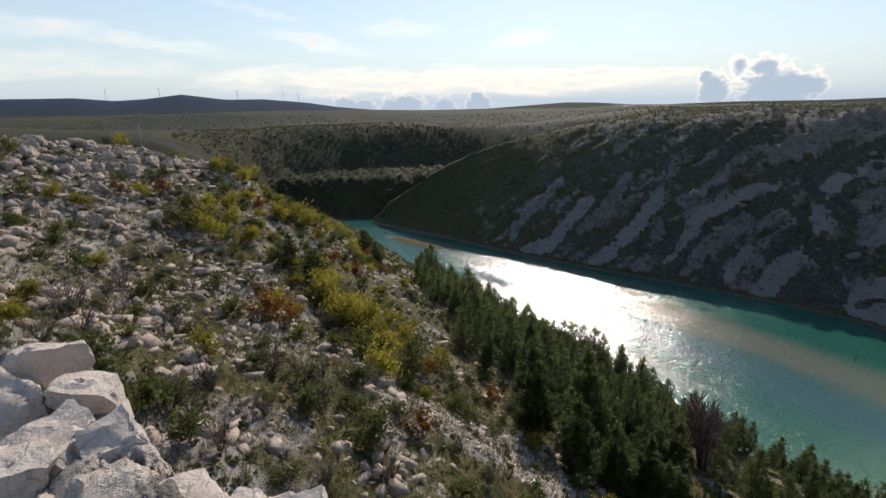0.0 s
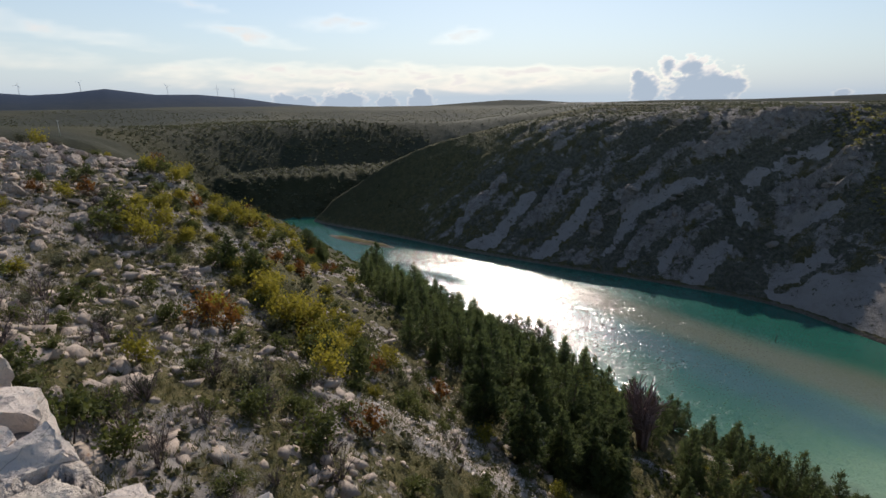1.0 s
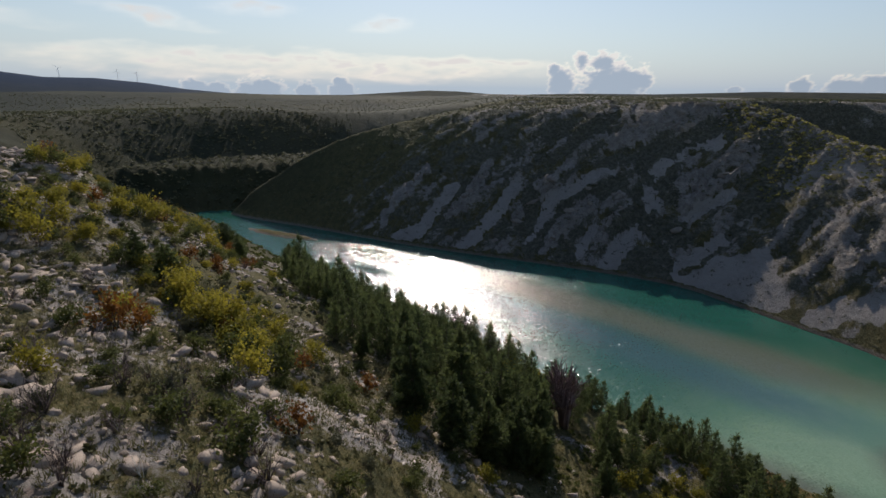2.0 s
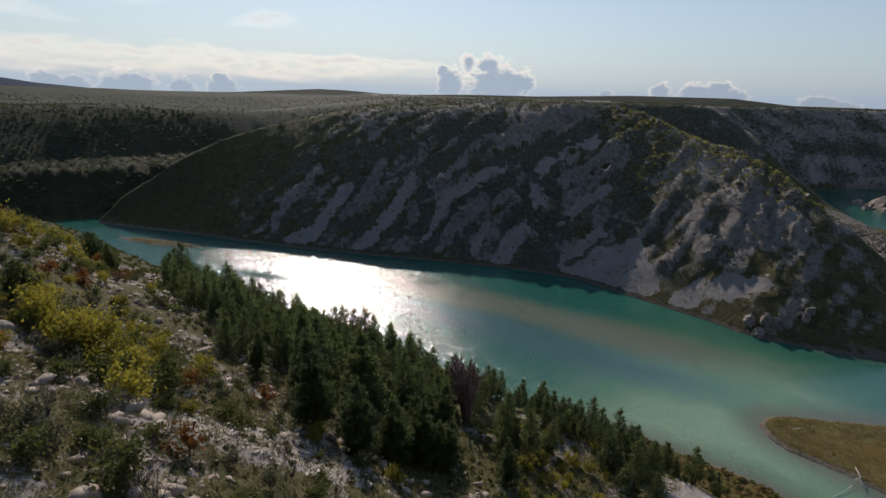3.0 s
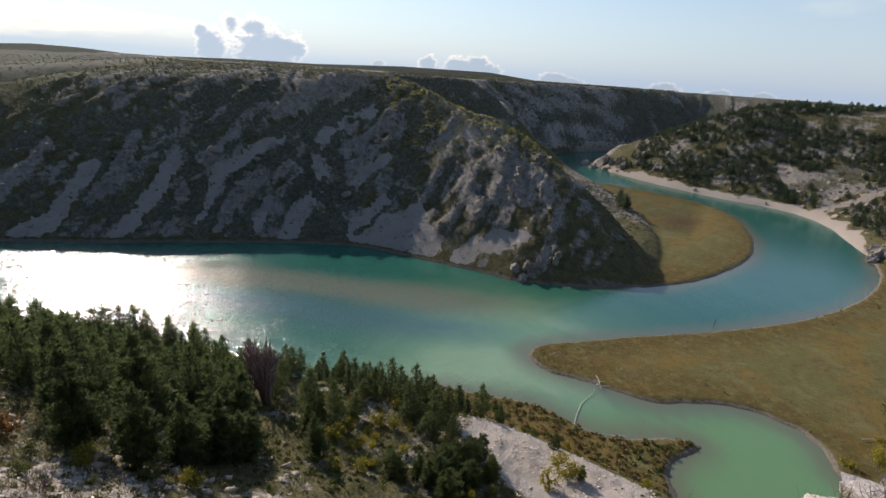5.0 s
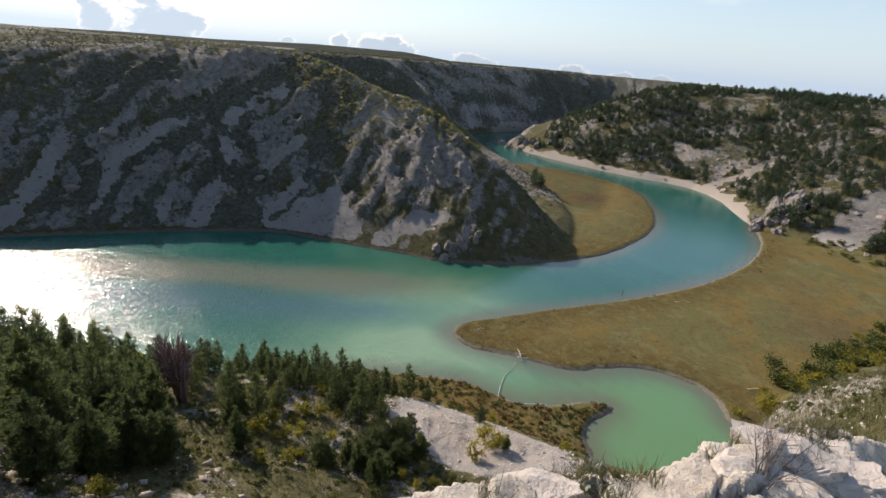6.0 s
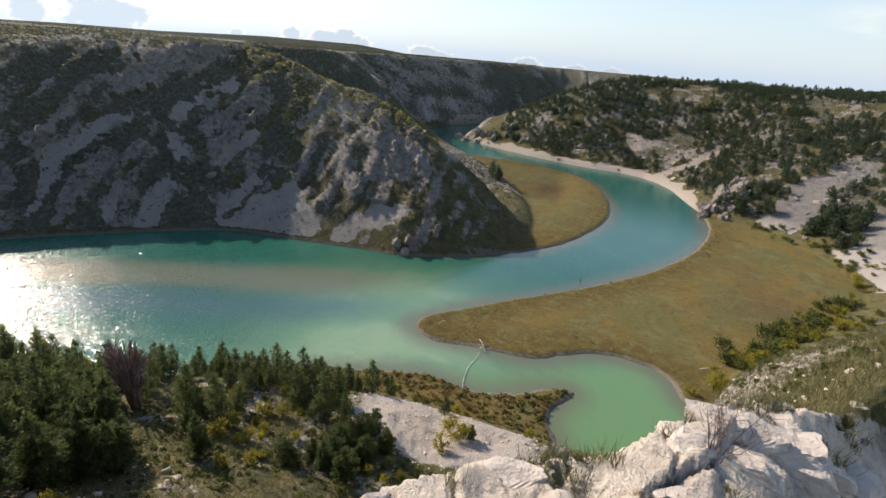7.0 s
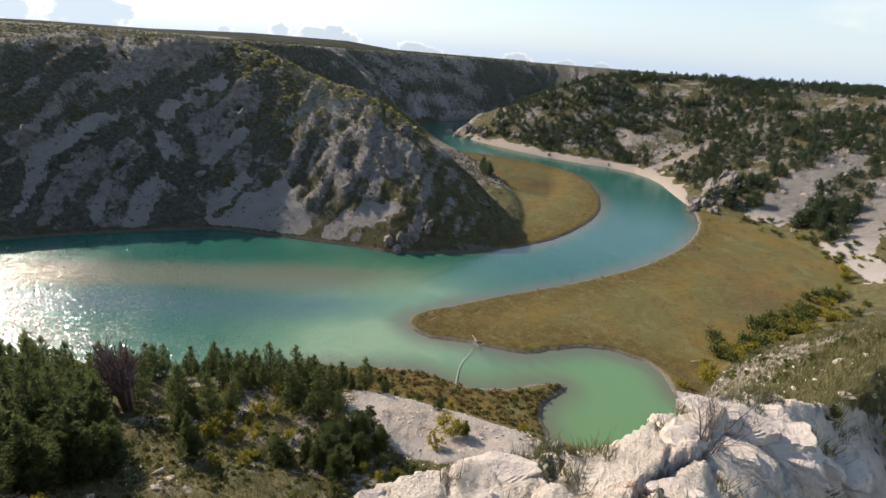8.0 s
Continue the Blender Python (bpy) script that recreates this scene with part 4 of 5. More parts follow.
    if kind.name in first_used:
        kind = copy_thing(kind, m)
    else:
        first_used.add(kind.name)
        kind.matrix_basis = m
    tagged(kind, group="pines on the near slope")
for x, y, size in ((53, 36, 1.12), (49, 36, 0.95), (60, 39, 0.9), (73, 60, 0.85), (78, 57, 0.62), (66, 70, 0.9), (62, 77, 1.0), (84, 51, 0.45), (24, 53, 1.05), (26, 52, 1.15), (66, 71, 0.7), (62, 66, 0.55), (78, 34, 0.55)):
    r_ = random.Random(int(x * 31 + y))
    tagged(copy_thing(PINES[r_.choice([2, 4, 0])], placed(x, y, r_.uniform(0, 6.28), size, 0.1)), group="pines on the near slope")

# shrubs of the near slope
YELLOW = [shrub(21, 2.6, 2.8, 1500, 0.25, M_YELLOW, "yellowing leafy shrub on the rocky slope", "yellow_shrub"), shrub(22, 2.0, 2.6, 1300, 0.24, M_YELLOW, "low yellow-green shrub on the rocky slope", "yellow_shrub", gaps=0.2)]
OLIVE = [shrub(23, 2.2, 2.6, 1400, 0.23, M_OLIVE, "olive green shrub on the rocky slope", "olive_shrub"), shrub(24, 1.5, 2.2, 1100, 0.21, M_OLIVE, "low olive green shrub among limestone rocks", "olive_shrub", gaps=0.2)]
RUST = [shrub(25, 1.6, 2.2, 1000, 0.22, M_ORANGE, "rust-orange autumn shrub on the rocky slope", "rusty_shrub", gaps=0.1)]
DARK = [shrub(26, 1.9, 2.4, 1300, 0.21, M_SCRUB, "dark evergreen shrub among limestone rocks", "evergreen_shrub")]
WILLOW = [shrub(33, 2.6, 3.6, 420, 0.46, M_OLIVE, "olive green willow bush at the foot of the slope", "willow_shrub", stems=5), shrub(34, 2.0, 3.2, 360, 0.46, M_YELLOW, "yellow-green willow bush at the foot of the slope", "willow_shrub", gaps=0.25, stems=5)]
TWIGS = [bare_shrub(27, 2.2, 2.4, "leafless grey-brown shrub on the rocky slope", forks=2, count=11, stout=2.2), bare_shrub(28, 1.7, 2.0, "thin leafless shrub among limestone rocks", forks=2, count=9, stout=2.2)]
M_HEATH = leaf_material("heath_leaves", (0.05, 0.055, 0.022), (0.15, 0.135, 0.06), 0.7, 0.35)
seen_first = set()


def put_shrub(kinds, x, y, size, group, seed, z=None):
    r_ = random.Random(seed)
    ob = r_.choice(kinds)
    m = placed(x, y, r_.uniform(0, 6.28), size, 0.12, r_.gauss(0, 0.06), r_.uniform(0.85, 1.15), z)
    if ob.name in seen_first:
        ob = copy_thing(ob, m)
    else:
        seen_first.add(ob.name)
        ob.matrix_basis = m
    return tagged(ob, group=group)


def yellow_belt(x, y, z, cover, vd, r):
    return signed(x, y, BELT) + 5 * fbm(x / 8, y / 8, 2, 303) > 0


for i, (x, y, z) in enumerate(spread(1500, (-56, 10, 40, 150), yellow_belt, 1.7, 51)):
    q = random.Random(i + 500).random()
    put_shrub(YELLOW if q < 0.40 else OLIVE if q < 0.82 else DARK if q < 0.95 else RUST, x, y, random.Random(i).uniform(0.6, 1.25), "shrubs on the near slope", i, z)
for i, (x, y, z) in enumerate(spread(1900, (-110, 10, 12, 150), lambda x, y, z, c, vd, r: (x < np.interp(y, [q[0] for q in PINE_EDGE], [q[1] for q in PINE_EDGE])) & (np.hypot(x, y) > 17) & (np.hypot(x, y) < 150) & (signed(x, y, BELT) < -1) & (r.random(len(x)) < np.clip(60 / np.hypot(x, y), 0, 1)), 2.3, 52)):
    q = random.Random(i + 900).random()
    put_shrub(OLIVE if q < 0.38 else TWIGS if q < 0.78 else DARK if q < 0.93 else RUST if q < 0.96 else YELLOW, x, y, random.Random(i).uniform(0.6, 1.15), "shrubs on the near slope", i + 1000, z)
for i, (x, y, z) in enumerate(spread(520, (26, 84, 14, 80), lambda x, y, z, c, vd, r: (vd > 0.5) & (vd < 46) & (c["scree"] < 0.35) & (np.degrees(np.arctan2(x, y)) > 36), 2.4, 53)):
    q = random.Random(i + 70).random()
    put_shrub(YELLOW if q < 0.4 else OLIVE if q < 0.65 else WILLOW if q < 0.9 else DARK, x, y, random.Random(i).uniform(0.45, 0.9), "shrubs along the river bank", i + 2000, z)
for i, (x, y, z) in enumerate(spread(900, (100, 260, -110, 4), lambda x, y, z, c, vd, r: (vd > -5) & (vd < 22) & (fbm(x / 14, y / 14, 2, 77) > -0.05), 3.0, 54)):
    q = random.Random(i + 77).random()
    put_shrub(YELLOW if q < 0.2 else WILLOW if q < 0.9 else DARK, x, y, random.Random(i).uniform(0.9, 1.7), "shrubs at the edge of the sedge flat", i + 3000, z)
for i, (x, y, z) in enumerate(spread(300, (20, 130, -70, 20), lambda x, y, z, c, vd, r: (vd > 22) & (np.hypot(x, y) > 12), 6.0, 55)):
    q = random.Random(i + 78).random()
    put_shrub(OLIVE if q < 0.6 else DARK if q < 0.8 else YELLOW, x, y, random.Random(i).uniform(0.4, 0.9), "shrubs on the near slope", i + 4000, z)

# bushes in clumps along the scree beyond the wide flat
for k_, (x_, y_, n_) in enumerate(((328, -27, 5), (340, -35, 4), (350, -41, 3), (301, -31, 5), (294, -38, 5), (285, -44, 3), (281, -50, 5), (273, -57, 6), (284, -66, 6), (260, -66, 5), (292, -54, 5), (256, -60, 4), (253, -71, 4), (318, -24, 4))):
    r_ = random.Random(k_ + 640)
    for _ in range(n_):
        put_shrub(WILLOW, x_ + r_.gauss(0, 3.2), y_ + r_.gauss(0, 3.2), r_.uniform(0.9, 1.7), "bushes along the scree", r_.randrange(9999))
# hedge of bushes along the right bank of the wide flat
for k_ in range(100):
    r_ = random.Random(k_ + 740)
    t_ = r_.random()
    put_shrub(WILLOW, 140 + 72 * t_ + r_.gauss(0, 2.8), -19 - 37 * t_ + r_.gauss(0, 2.8), r_.uniform(1.5, 2.5), "bushes along the flat", r_.randrange(9999))
DEAD = bare_shrub(29, 6.5, 4.0, "leafless reddish-grey tree among the pines", bark_material("reddish_twigs", (0.20, 0.13, 0.12), (0.34, 0.24, 0.215)), count=20, forks=6, name="bare_tree", stout=2.6)
DEAD.matrix_basis = placed(41, 71, 0.3, 1.75, 0.1)
put_shrub(YELLOW, 45, 92, 1.5, "shrubs on the near slope", 9001)
put_shrub(YELLOW, 66, 74, 1.4, "shrubs along the river bank", 9002)
for x_, y_, s_, k_ in ((-20, 134, 1.35, 2), (-17, 128, 1.1, 4), (-16, 122, 1.0, 0), (-22, 72, 0.8, 0), (-19, 74, 0.9, 2), (28, 62, 1.35, 2), (28, 66, 1.2, 4), (53, 40, 1.3, 4), (57, 38, 1.1, 2), (50, 38, 1.15, 2), (22, 55, 1.2, 2), (25, 58, 1.25, 0), (19, 60, 1.1, 4), (27, 53, 1.2, 2), (36, 50, 1.0, 0), (23, 63, 1.2, 2), (16, 58, 1.0, 0)):
    tagged(copy_thing(PINES[k_], placed(x_, y_, x_ * 0.7, s_, 0.1)), group="pines on the near slope")
for k_, (kind_, x_, y_, s_) in enumerate(((YELLOW, -14, 64, 1.5), (YELLOW, -16, 66, 1.4), (YELLOW, -11, 62, 1.3), (YELLOW, -17, 70, 1.5), (YELLOW, -33, 71, 1.6), (YELLOW, -31, 68, 1.3), (OLIVE, -35, 68, 1.5), (RUST, -18, 50, 1.5), (RUST, -16.5, 51, 1.2), (RUST, -2, 36, 1.1), (YELLOW, -8, 52, 1.1), (RUST, -8, 51, 0.8),
                                        (DARK, -10, 36, 1.4), (DARK, -9, 34, 1.1), (TWIGS, -26, 34, 1.9), (TWIGS, -24, 32, 1.6), (TWIGS, -28, 37, 1.8), (TWIGS, -9, 33, 1.6), (TWIGS, -15, 27, 1.4), (TWIGS, -30, 46, 1.9), (YELLOW, 36, 86, 1.5), (YELLOW, 34, 84, 1.4), (YELLOW, 38, 84, 1.3), (YELLOW, 64, 28, 1.2), (YELLOW, 42, 53, 1.1), (OLIVE, 44, 55, 1.1))):
    put_shrub(kind_, x_, y_, s_, "shrubs on the near slope", 9400 + k_)
for k_ in range(34):
    r_ = random.Random(k_ + 840)
    az_, d_ = radians(r_.uniform(-42, -4)), r_.uniform(17, 48)
    put_shrub(TWIGS if k_ % 3 else OLIVE, d_ * math.sin(az_), d_ * math.cos(az_), r_.uniform(0.9, 1.6), "shrubs on the near slope", 9500 + k_)
for k_ in range(14):
    r_ = random.Random(k_ + 880)
    t_ = r_.random()
    put_shrub(YELLOW if k_ % 4 else OLIVE, -18 + 13 * t_ + r_.gauss(0, 1.6), 73 - 25 * t_ + r_.gauss(0, 1.6), r_.uniform(1.0, 1.6), "shrubs on the near slope", 9600 + k_)
WHITE_SNAG = bare_shrub(30, 1.8, 1.3, "bleached white branching snag on the slope", M_DRIFT, 1, 4, "dead_snag")
WHITE_SNAG.matrix_basis = placed(-9.2, 25.5, 0.3, 1.0, 0.1)

for k_, (x_, y_) in enumerate(((14, 47), (10, 50), (17, 44), (1, 50), (-2, 47), (46, 55), (49, 58), (52, 55), (44, 50), (57, 60), (54, 63), (60, 58), (40, 47), (48, 51))):
    put_shrub(YELLOW if k_ % 3 else OLIVE, x_, y_, 0.75 + 0.1 * (k_ % 4), "shrubs on the near slope", 9200 + k_)
put_shrub(YELLOW, 68.5, 26.5, 1.5, "shrubs along the river bank", 9003)
put_shrub(YELLOW, 70.0, 29.0, 1.2, "shrubs along the river bank", 9004)
tagged(copy_thing(PINES[3], placed(70, 25, 1.0, 0.6, 0.1)), group="pines on the near slope")
for k_, (az_, d_, s_) in enumerate(((114.5, 8.0, 0.42), (116.5, 8.4, 0.5), (115.0, 11.6, 0.4), (88.5, 14, 0.6), (91.5, 16, 0.6), (84, 17, 0.6), (95, 15, 0.5), (86, 12, 0.45), (90, 11, 0.4), (80, 15, 0.5), (76, 13, 0.45), (93, 12, 0.45))):
    put_shrub(YELLOW if k_ < 2 else RUST if k_ == 2 else OLIVE, d_ * math.sin(radians(az_)), d_ * math.cos(radians(az_)), s_, "shrubs beside the ledge", 9100 + k_)

# the wooded hill across the bend
HILL_PINES = [pine_tree(31, 6.0, 2.2, 0.65, 34, 3, M_PINE_FAR, "dark pine on the wooded limestone hill", 1.25), pine_tree(32, 5.2, 2.5, 0.5, 34, 3, M_PINE_FAR, "broad dark pine on the wooded limestone hill", 1.25)]


def hill_wood(x, y, z, cover, vd, r):
    dense = 0.1 + fbm(x / 60 + 2, y / 45, 3, 310) + 0.25 * smooth(z, 12, 40) - 0.2 * smooth(z, 46, 60)
    return (x > 270) & (vd > 8) & (cover["scree"] < 0.3) & (cover["sand"] < 0.2) & (dense > r.uniform(-0.22, 0.26, len(x))) & (np.degrees(np.arctan2(x, y)) > 65) & (z < 72) & (-y + 0.45 * (x - 300) > -115)


all_spots = spread(9500, (270, 560, -230, 170), hill_wood, 3.0, 61)
all_spots.sort(key=lambda q: math.hypot(q[0], q[1]))
spots = all_spots[:80]
for i, (x, y, z) in enumerate(spots):
    r_ = random.Random(i + 13)
    m = placed(x, y, r_.uniform(0, 6.28), r_.uniform(0.7, 1.3), 0.2, z=z)
    ob = HILL_PINES[i % 2]
    if i > 1:
        ob = copy_thing(ob, m)
    else:
        ob.matrix_basis = m
    tagged(ob, group="pines on the wooded hill")


wood_field("hill_woodland", all_spots[80:], "dark pine wood covering the limestone hill", 9, HILL_PINES[1], (0.5, 1.1))
wood_field("bank_woodland", far_spots, "dark pine wood along the far part of the near bank", 10, HILL_PINES[0], (0.8, 1.25))


def scrub_field(name, spots, sizes, leaves, mat, label, seed):
    """Low shrubs past counting: one mesh of leaf clumps."""
    r = np.random.default_rng(seed)
    p = np.array(spots)
    n = len(p)
    sz = r.uniform(sizes[0], sizes[1], n)
    c = np.repeat(p, leaves, 0)
    s = np.repeat(sz, leaves)[:, None]
    u = unit(r.normal(0, 1, (n * leaves, 3)))
    u[:, 2] = np.abs(u[:, 2]) * 0.8
    c = c + u * s * r.uniform(0.45, 1.0, (n * leaves, 1)) * 0.5
    d = unit(u + r.normal(0, 0.8, u.shape))
    e = unit(np.cross(d, r.normal(0, 1, d.shape)))
    ln = s * r.uniform(0.22, 0.45, (n * leaves, 1))
    quad = np.stack([c - d * ln * 0.5, c + e * ln * 0.4, c + d * ln * 0.5, c - e * ln * 0.4], 1)
    return tagged(new(name, poly_soup(name, quad, mat)), label, "scrub", kind="stuff")


def on_hill(x, y, z, cover, vd, r):
    k = cover["scrub"] + 0.25 * fbm(x / 9, y / 9, 2, 400)
    return (vd > 1.5) & (x * 0.78 + y * 0.63 > 130) & (k > r.uniform(-0.15, 0.7, len(x))) & (cover["scree"] < r.uniform(0.2, 1.2, len(x)))


scrub_field("hillside_scrub", spread(26000, (-50, 340, 55, 330), on_hill, 1.2, 71), (0.6, 2.3), 13, M_SCRUB, "dark evergreen scrub scattered over the rocky hillside", 1)
scrub_field("hilltop_scrub", spread(9000, (170, 250, 90, 230), lambda x, y, z, c, vd, r: (vd > 20) & (z > 30) & (np.minimum(poly_dist(x, y, [(198, 205), (208, 185), (210, 160), (209, 140), (208, 120)], False), poly_dist(x, y, [(208, 172), (196, 166), (187, 166)], False)) < 16 * r.random(len(x))), 1.0, 72), (0.9, 2.3), 20, M_CREST, "olive green scrub on the hill crest, sunlight put into its colour", 2)
east_pts = spread(7500, (255, 560, -260, 180), lambda x, y, z, c, vd, r: (vd > 6) & (x > 255) & (c["scree"] < 0.4) & (c["sand"] < 0.3) & (-y + 0.45 * (x - 300) > -120), 2.6, 73)
scrub_field("wooded_hill_scrub", east_pts[::2], (0.8, 2.6), 20, M_SCRUB, "dark scrub between the hill's pines", 3)
scrub_field("olive_hill_scrub", east_pts[1::2], (0.7, 2.2), 20, M_OLIVE, "olive scrub between the hill's pines", 23)
scrub_field("cliff_scrub", spread(16000, (400, 740, 205, 430), lambda x, y, z, c, vd, r: (vd > 2) & (y + 0.3 * (x - 420) > 235) & (z > 1) & (c["scree"] < 0.5) & (c["scrub"] > r.uniform(0.1, 0.8, len(x))), 2.6, 75), (1.5, 4.2), 14, M_SCRUB, "dark scrub clinging to the canyon cliff", 26)
scrub_field("bank_scrub", spread(2600, (-80, 10, 90, 260), lambda x, y, z, c, vd, r: (vd > 2) & (np.degrees(np.arctan2(x, y)) < -1) & (x > np.interp(y, [q[0] for q in PINE_EDGE], [q[1] for q in PINE_EDGE]) - 6), 1.9, 77), (0.8, 2.4), 40, M_OLIVE, "olive bushes on the steep bank above the river", 29)
scrub_field("hollow_scrub", spread(5200, (-170, 40, 326, 470), lambda x, y, z, c, vd, r: (np.hypot(x, y) > 333) & (fbm(x / 18, y / 18, 2, 87) > r.uniform(-0.6, 0.1, len(x))), 1.7, 76), (1.2, 3.4), 16, M_SCRUB, "dark scrub in the hollow beyond the river", 28)
scrub_field("plateau_scrub", spread(5000, (-420, 420, 340, 760), lambda x, y, z, c, vd, r: (vd > 6) & (np.abs(x) < y * 0.85), 3.0, 74), (1.0, 2.6), 14, M_SCRUB, "dark scrub on the far canyon slopes", 4)


def tuft_field(name, pts, blades, length, width, mat, label, category, seed):
    r = np.random.default_rng(seed)
    p = np.array(pts)
    c = np.repeat(p, blades, 0)
    n = len(c)
    sz = np.repeat(r.uniform(0.6, 1.3, len(p)), blades)[:, None]
    base = c + r.normal(0, 0.25, (n, 3)) * (1, 1, 0) * length * sz
    d = unit(r.normal(0, 0.45, (n, 3)) + (0, 0, 1))
    side = unit(np.cross(d, r.normal(0, 1, (n, 3))))
    tip = base + d * length * sz * r.uniform(0.6, 1.2, (n, 1))
    return tagged(new(name, poly_soup(name, np.stack([base - side * width, base + side * width, tip], 1), mat)), label, category, kind="stuff")


tuft_field("slope_grass", spread(26000, (-62, 22, 6, 80), lambda x, y, z, c, vd, r: (vd > 30) & (np.hypot(x, y) > 9) & (r.random(len(x)) < np.clip(55 / np.hypot(x, y), 0, 1)), 0.28, 81), 10, 0.5, 0.032, M_GRASS, "dry grass tufts between the slope's limestone rocks", "grass", 5)
edge_pts = spread(26000, (50, 375, -80, 200), lambda x, y, z, c, vd, r: (c["meadow"] > 0.3) & (vd < -1) & (z < 0.72) & (z > 0.2), 0.5, 82)
tuft_field("reed_bed", edge_pts, 14, 0.6, 0.05, M_REED, "tawny reeds and sedge along the edges of the flats", "reeds", 6)
scrub_field("slope_heath", spread(14000, (-115, 30, 5, 170), lambda x, y, z, c, vd, r: (vd > 34) & (np.hypot(x, y) > 7) & (fbm(x / 8, y / 8, 3, 85) > r.uniform(-0.45, 0.2, len(x))), 0.6, 83), (0.3, 1.1), 24, M_HEATH, "low olive heath and herbs between the slope's rocks", 7)
scrub_field("ledge_slope_heath", spread(1800, (8, 140, -75, 20), lambda x, y, z, c, vd, r: (vd > 8) & (np.hypot(x, y) > 34) & (fbm(x / 8, y / 8, 3, 86) > r.uniform(-0.3, 0.3, len(x))), 0.8, 84), (0.3, 1.0), 26, M_OLIVE, "low olive heath on the slope below the ledge", 8)
tuft_field("clearing_grass", spread(9000, (24, 72, 26, 70), lambda x, y, z, c, vd, r: (vd > 4) & (c["scree"] < 0.4), 0.4, 88), 12, 0.45, 0.03, M_GRASS, "dry grass in the clearing among the pines", "grass", 30)
scrub_field("clearing_heath", spread(2200, (24, 72, 26, 70), lambda x, y, z, c, vd, r: (vd > 4) & (c["scree"] < 0.4) & (fbm(x / 6, y / 6, 2, 89) > r.uniform(-0.4, 0.3, len(x))), 0.8, 89), (0.4, 1.2), 40, M_OLIVE, "olive herbs in the clearing among the pines", 31)
thicket = spread(2600, (58, 108, 12, 80), lambda x, y, z, c, vd, r: (c["meadow"] > 0.3) & (vd < 1) & (signed(x, y, FLAT_NEAR) > 1.0), 0.55, 86)
scrub_field("reed_thicket", thicket[::2], (0.7, 1.7), 24, M_REED, "tawny reeds and bushes crowding the narrow flat", 21)
scrub_field("willow_thicket", thicket[1::2], (0.6, 1.6), 24, M_OLIVE, "olive willow scrub crowding the narrow flat", 22)

# ---- rocks ----
def wild(p, seed, octaves=4, gain=0.55):
    """Noise over points in space."""
    s, a = 0, 1.0
    for i in range(octaves):
        q = p * 2.0**i
        s = s + a * (vnoise(q[:, 0] + 0.71 * q[:, 2], q[:, 1] - 0.53 * q[:, 2], seed + i) + vnoise(q[:, 1] + 0.37 * q[:, 0] + 5, q[:, 2] + 0.61 * q[:, 0], seed + 31 + i))
        a *= gain
    return s


def ball(level):
    bm = bmesh.new()
    bmesh.ops.create_icosphere(bm, subdivisions=level, radius=1.0)
    v = np.array([p.co[:] for p in bm.verts])
    f = [tuple(q.index for q in t.verts) for t in bm.faces]
    bm.free()
    return v, f


def rock_mesh(seed, level=4, cuts=16, rough=0.15, name="rock_shape", mat=None):
    """A weathered block: a ball cut to rough faces, with a few clefts and bedding seams."""
    r = np.random.default_rng(seed)
    v, f = ball(level)
    for i in range(cuts):
        n = unit(r.normal(0, 1, 3))
        if i < 7:
            n = unit(np.eye(3)[i % 3] * (1 if i % 2 else -1) + r.normal(0, 0.22 if mat is None else 0.5, 3))
        o = r.uniform(0.5, 0.72) if i < 7 else r.uniform(0.62, 0.85)
        v = v - np.maximum(v @ n - o, 0)[:, None] * n
    d = unit(v)
    lump = wild(v * 1.3 + seed, seed, 2)
    cleft = np.abs(vnoise(v[:, 0] * 0.9 + v[:, 2] * 1.4 + seed, v[:, 1] * 1.1 - v[:, 2] * 0.7, seed + 3))
    groove = np.exp(-((cleft / 0.03) ** 2))
    bed = unit(r.normal(0, 0.25, 3) + (0, 0, 1.2))
    lay = (v @ bed) * 2.6 + 0.2 * wild(v * 0.9, seed + 5, 2)
    seam = np.exp(-(((lay - np.round(lay)) / 0.06) ** 2)) * (lattice(np.round(lay), np.round(lay) * 0 + seed, 4) > 0.45)
    v = v + d * (0.085 * lump + rough * 0.45 * wild(v * 4.0, seed + 9, 4) - 0.06 * groove - 0.04 * seam)[:, None]
    me = raw_mesh(name, v, f, mat or M_STONE, mat is None)
    if mat is None:
        me.set_sharp_from_angle(angle=radians(30))
    return me


ROCKS = [rock_mesh(100 + i) for i in range(7)]
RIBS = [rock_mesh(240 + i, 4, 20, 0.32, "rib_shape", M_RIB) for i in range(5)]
CRAGS = [rock_mesh(200 + i, 4, 20, 0.2, "crag_shape", M_SLOPE) for i in range(7)]


def put_rock(x, y, size, turn, label, group, kind, z=None, sink=0.35, tilt=(0, 0), name="limestone_boulder"):
    shapes = RIBS if name in ("limestone_rib", "limestone_crag") else CRAGS
    ob = new(name, shapes[kind % len(shapes)])
    if z is None:
        z = float(height(np.array([x]), np.array([y]))[0])
    ob.matrix_basis = Matrix.LocRotScale((x, y, z + size[2] * (1 - 2 * sink) * 0.5), Euler((tilt[0], tilt[1], turn)), size)
    return tagged(ob, label, "rock", group)


# the lookout ledge: loose slabs and blocks along its brink
def ledge_block(x, y, top, w, deep, h, turn, kind, tilt=(0.0, 0.0), text="pale pinkish weathered limestone slab on the lookout ledge"):
    """A block whose upper face lies at the given height."""
    ob = new("limestone_block", ROCKS[kind % len(ROCKS)])
    ob.matrix_basis = Matrix.LocRotScale((x, y, top - 0.6 * h), Euler((tilt[0], tilt[1], turn)), (w, deep, h))
    return tagged(ob, text, "rock", "rocks of the lookout ledge")


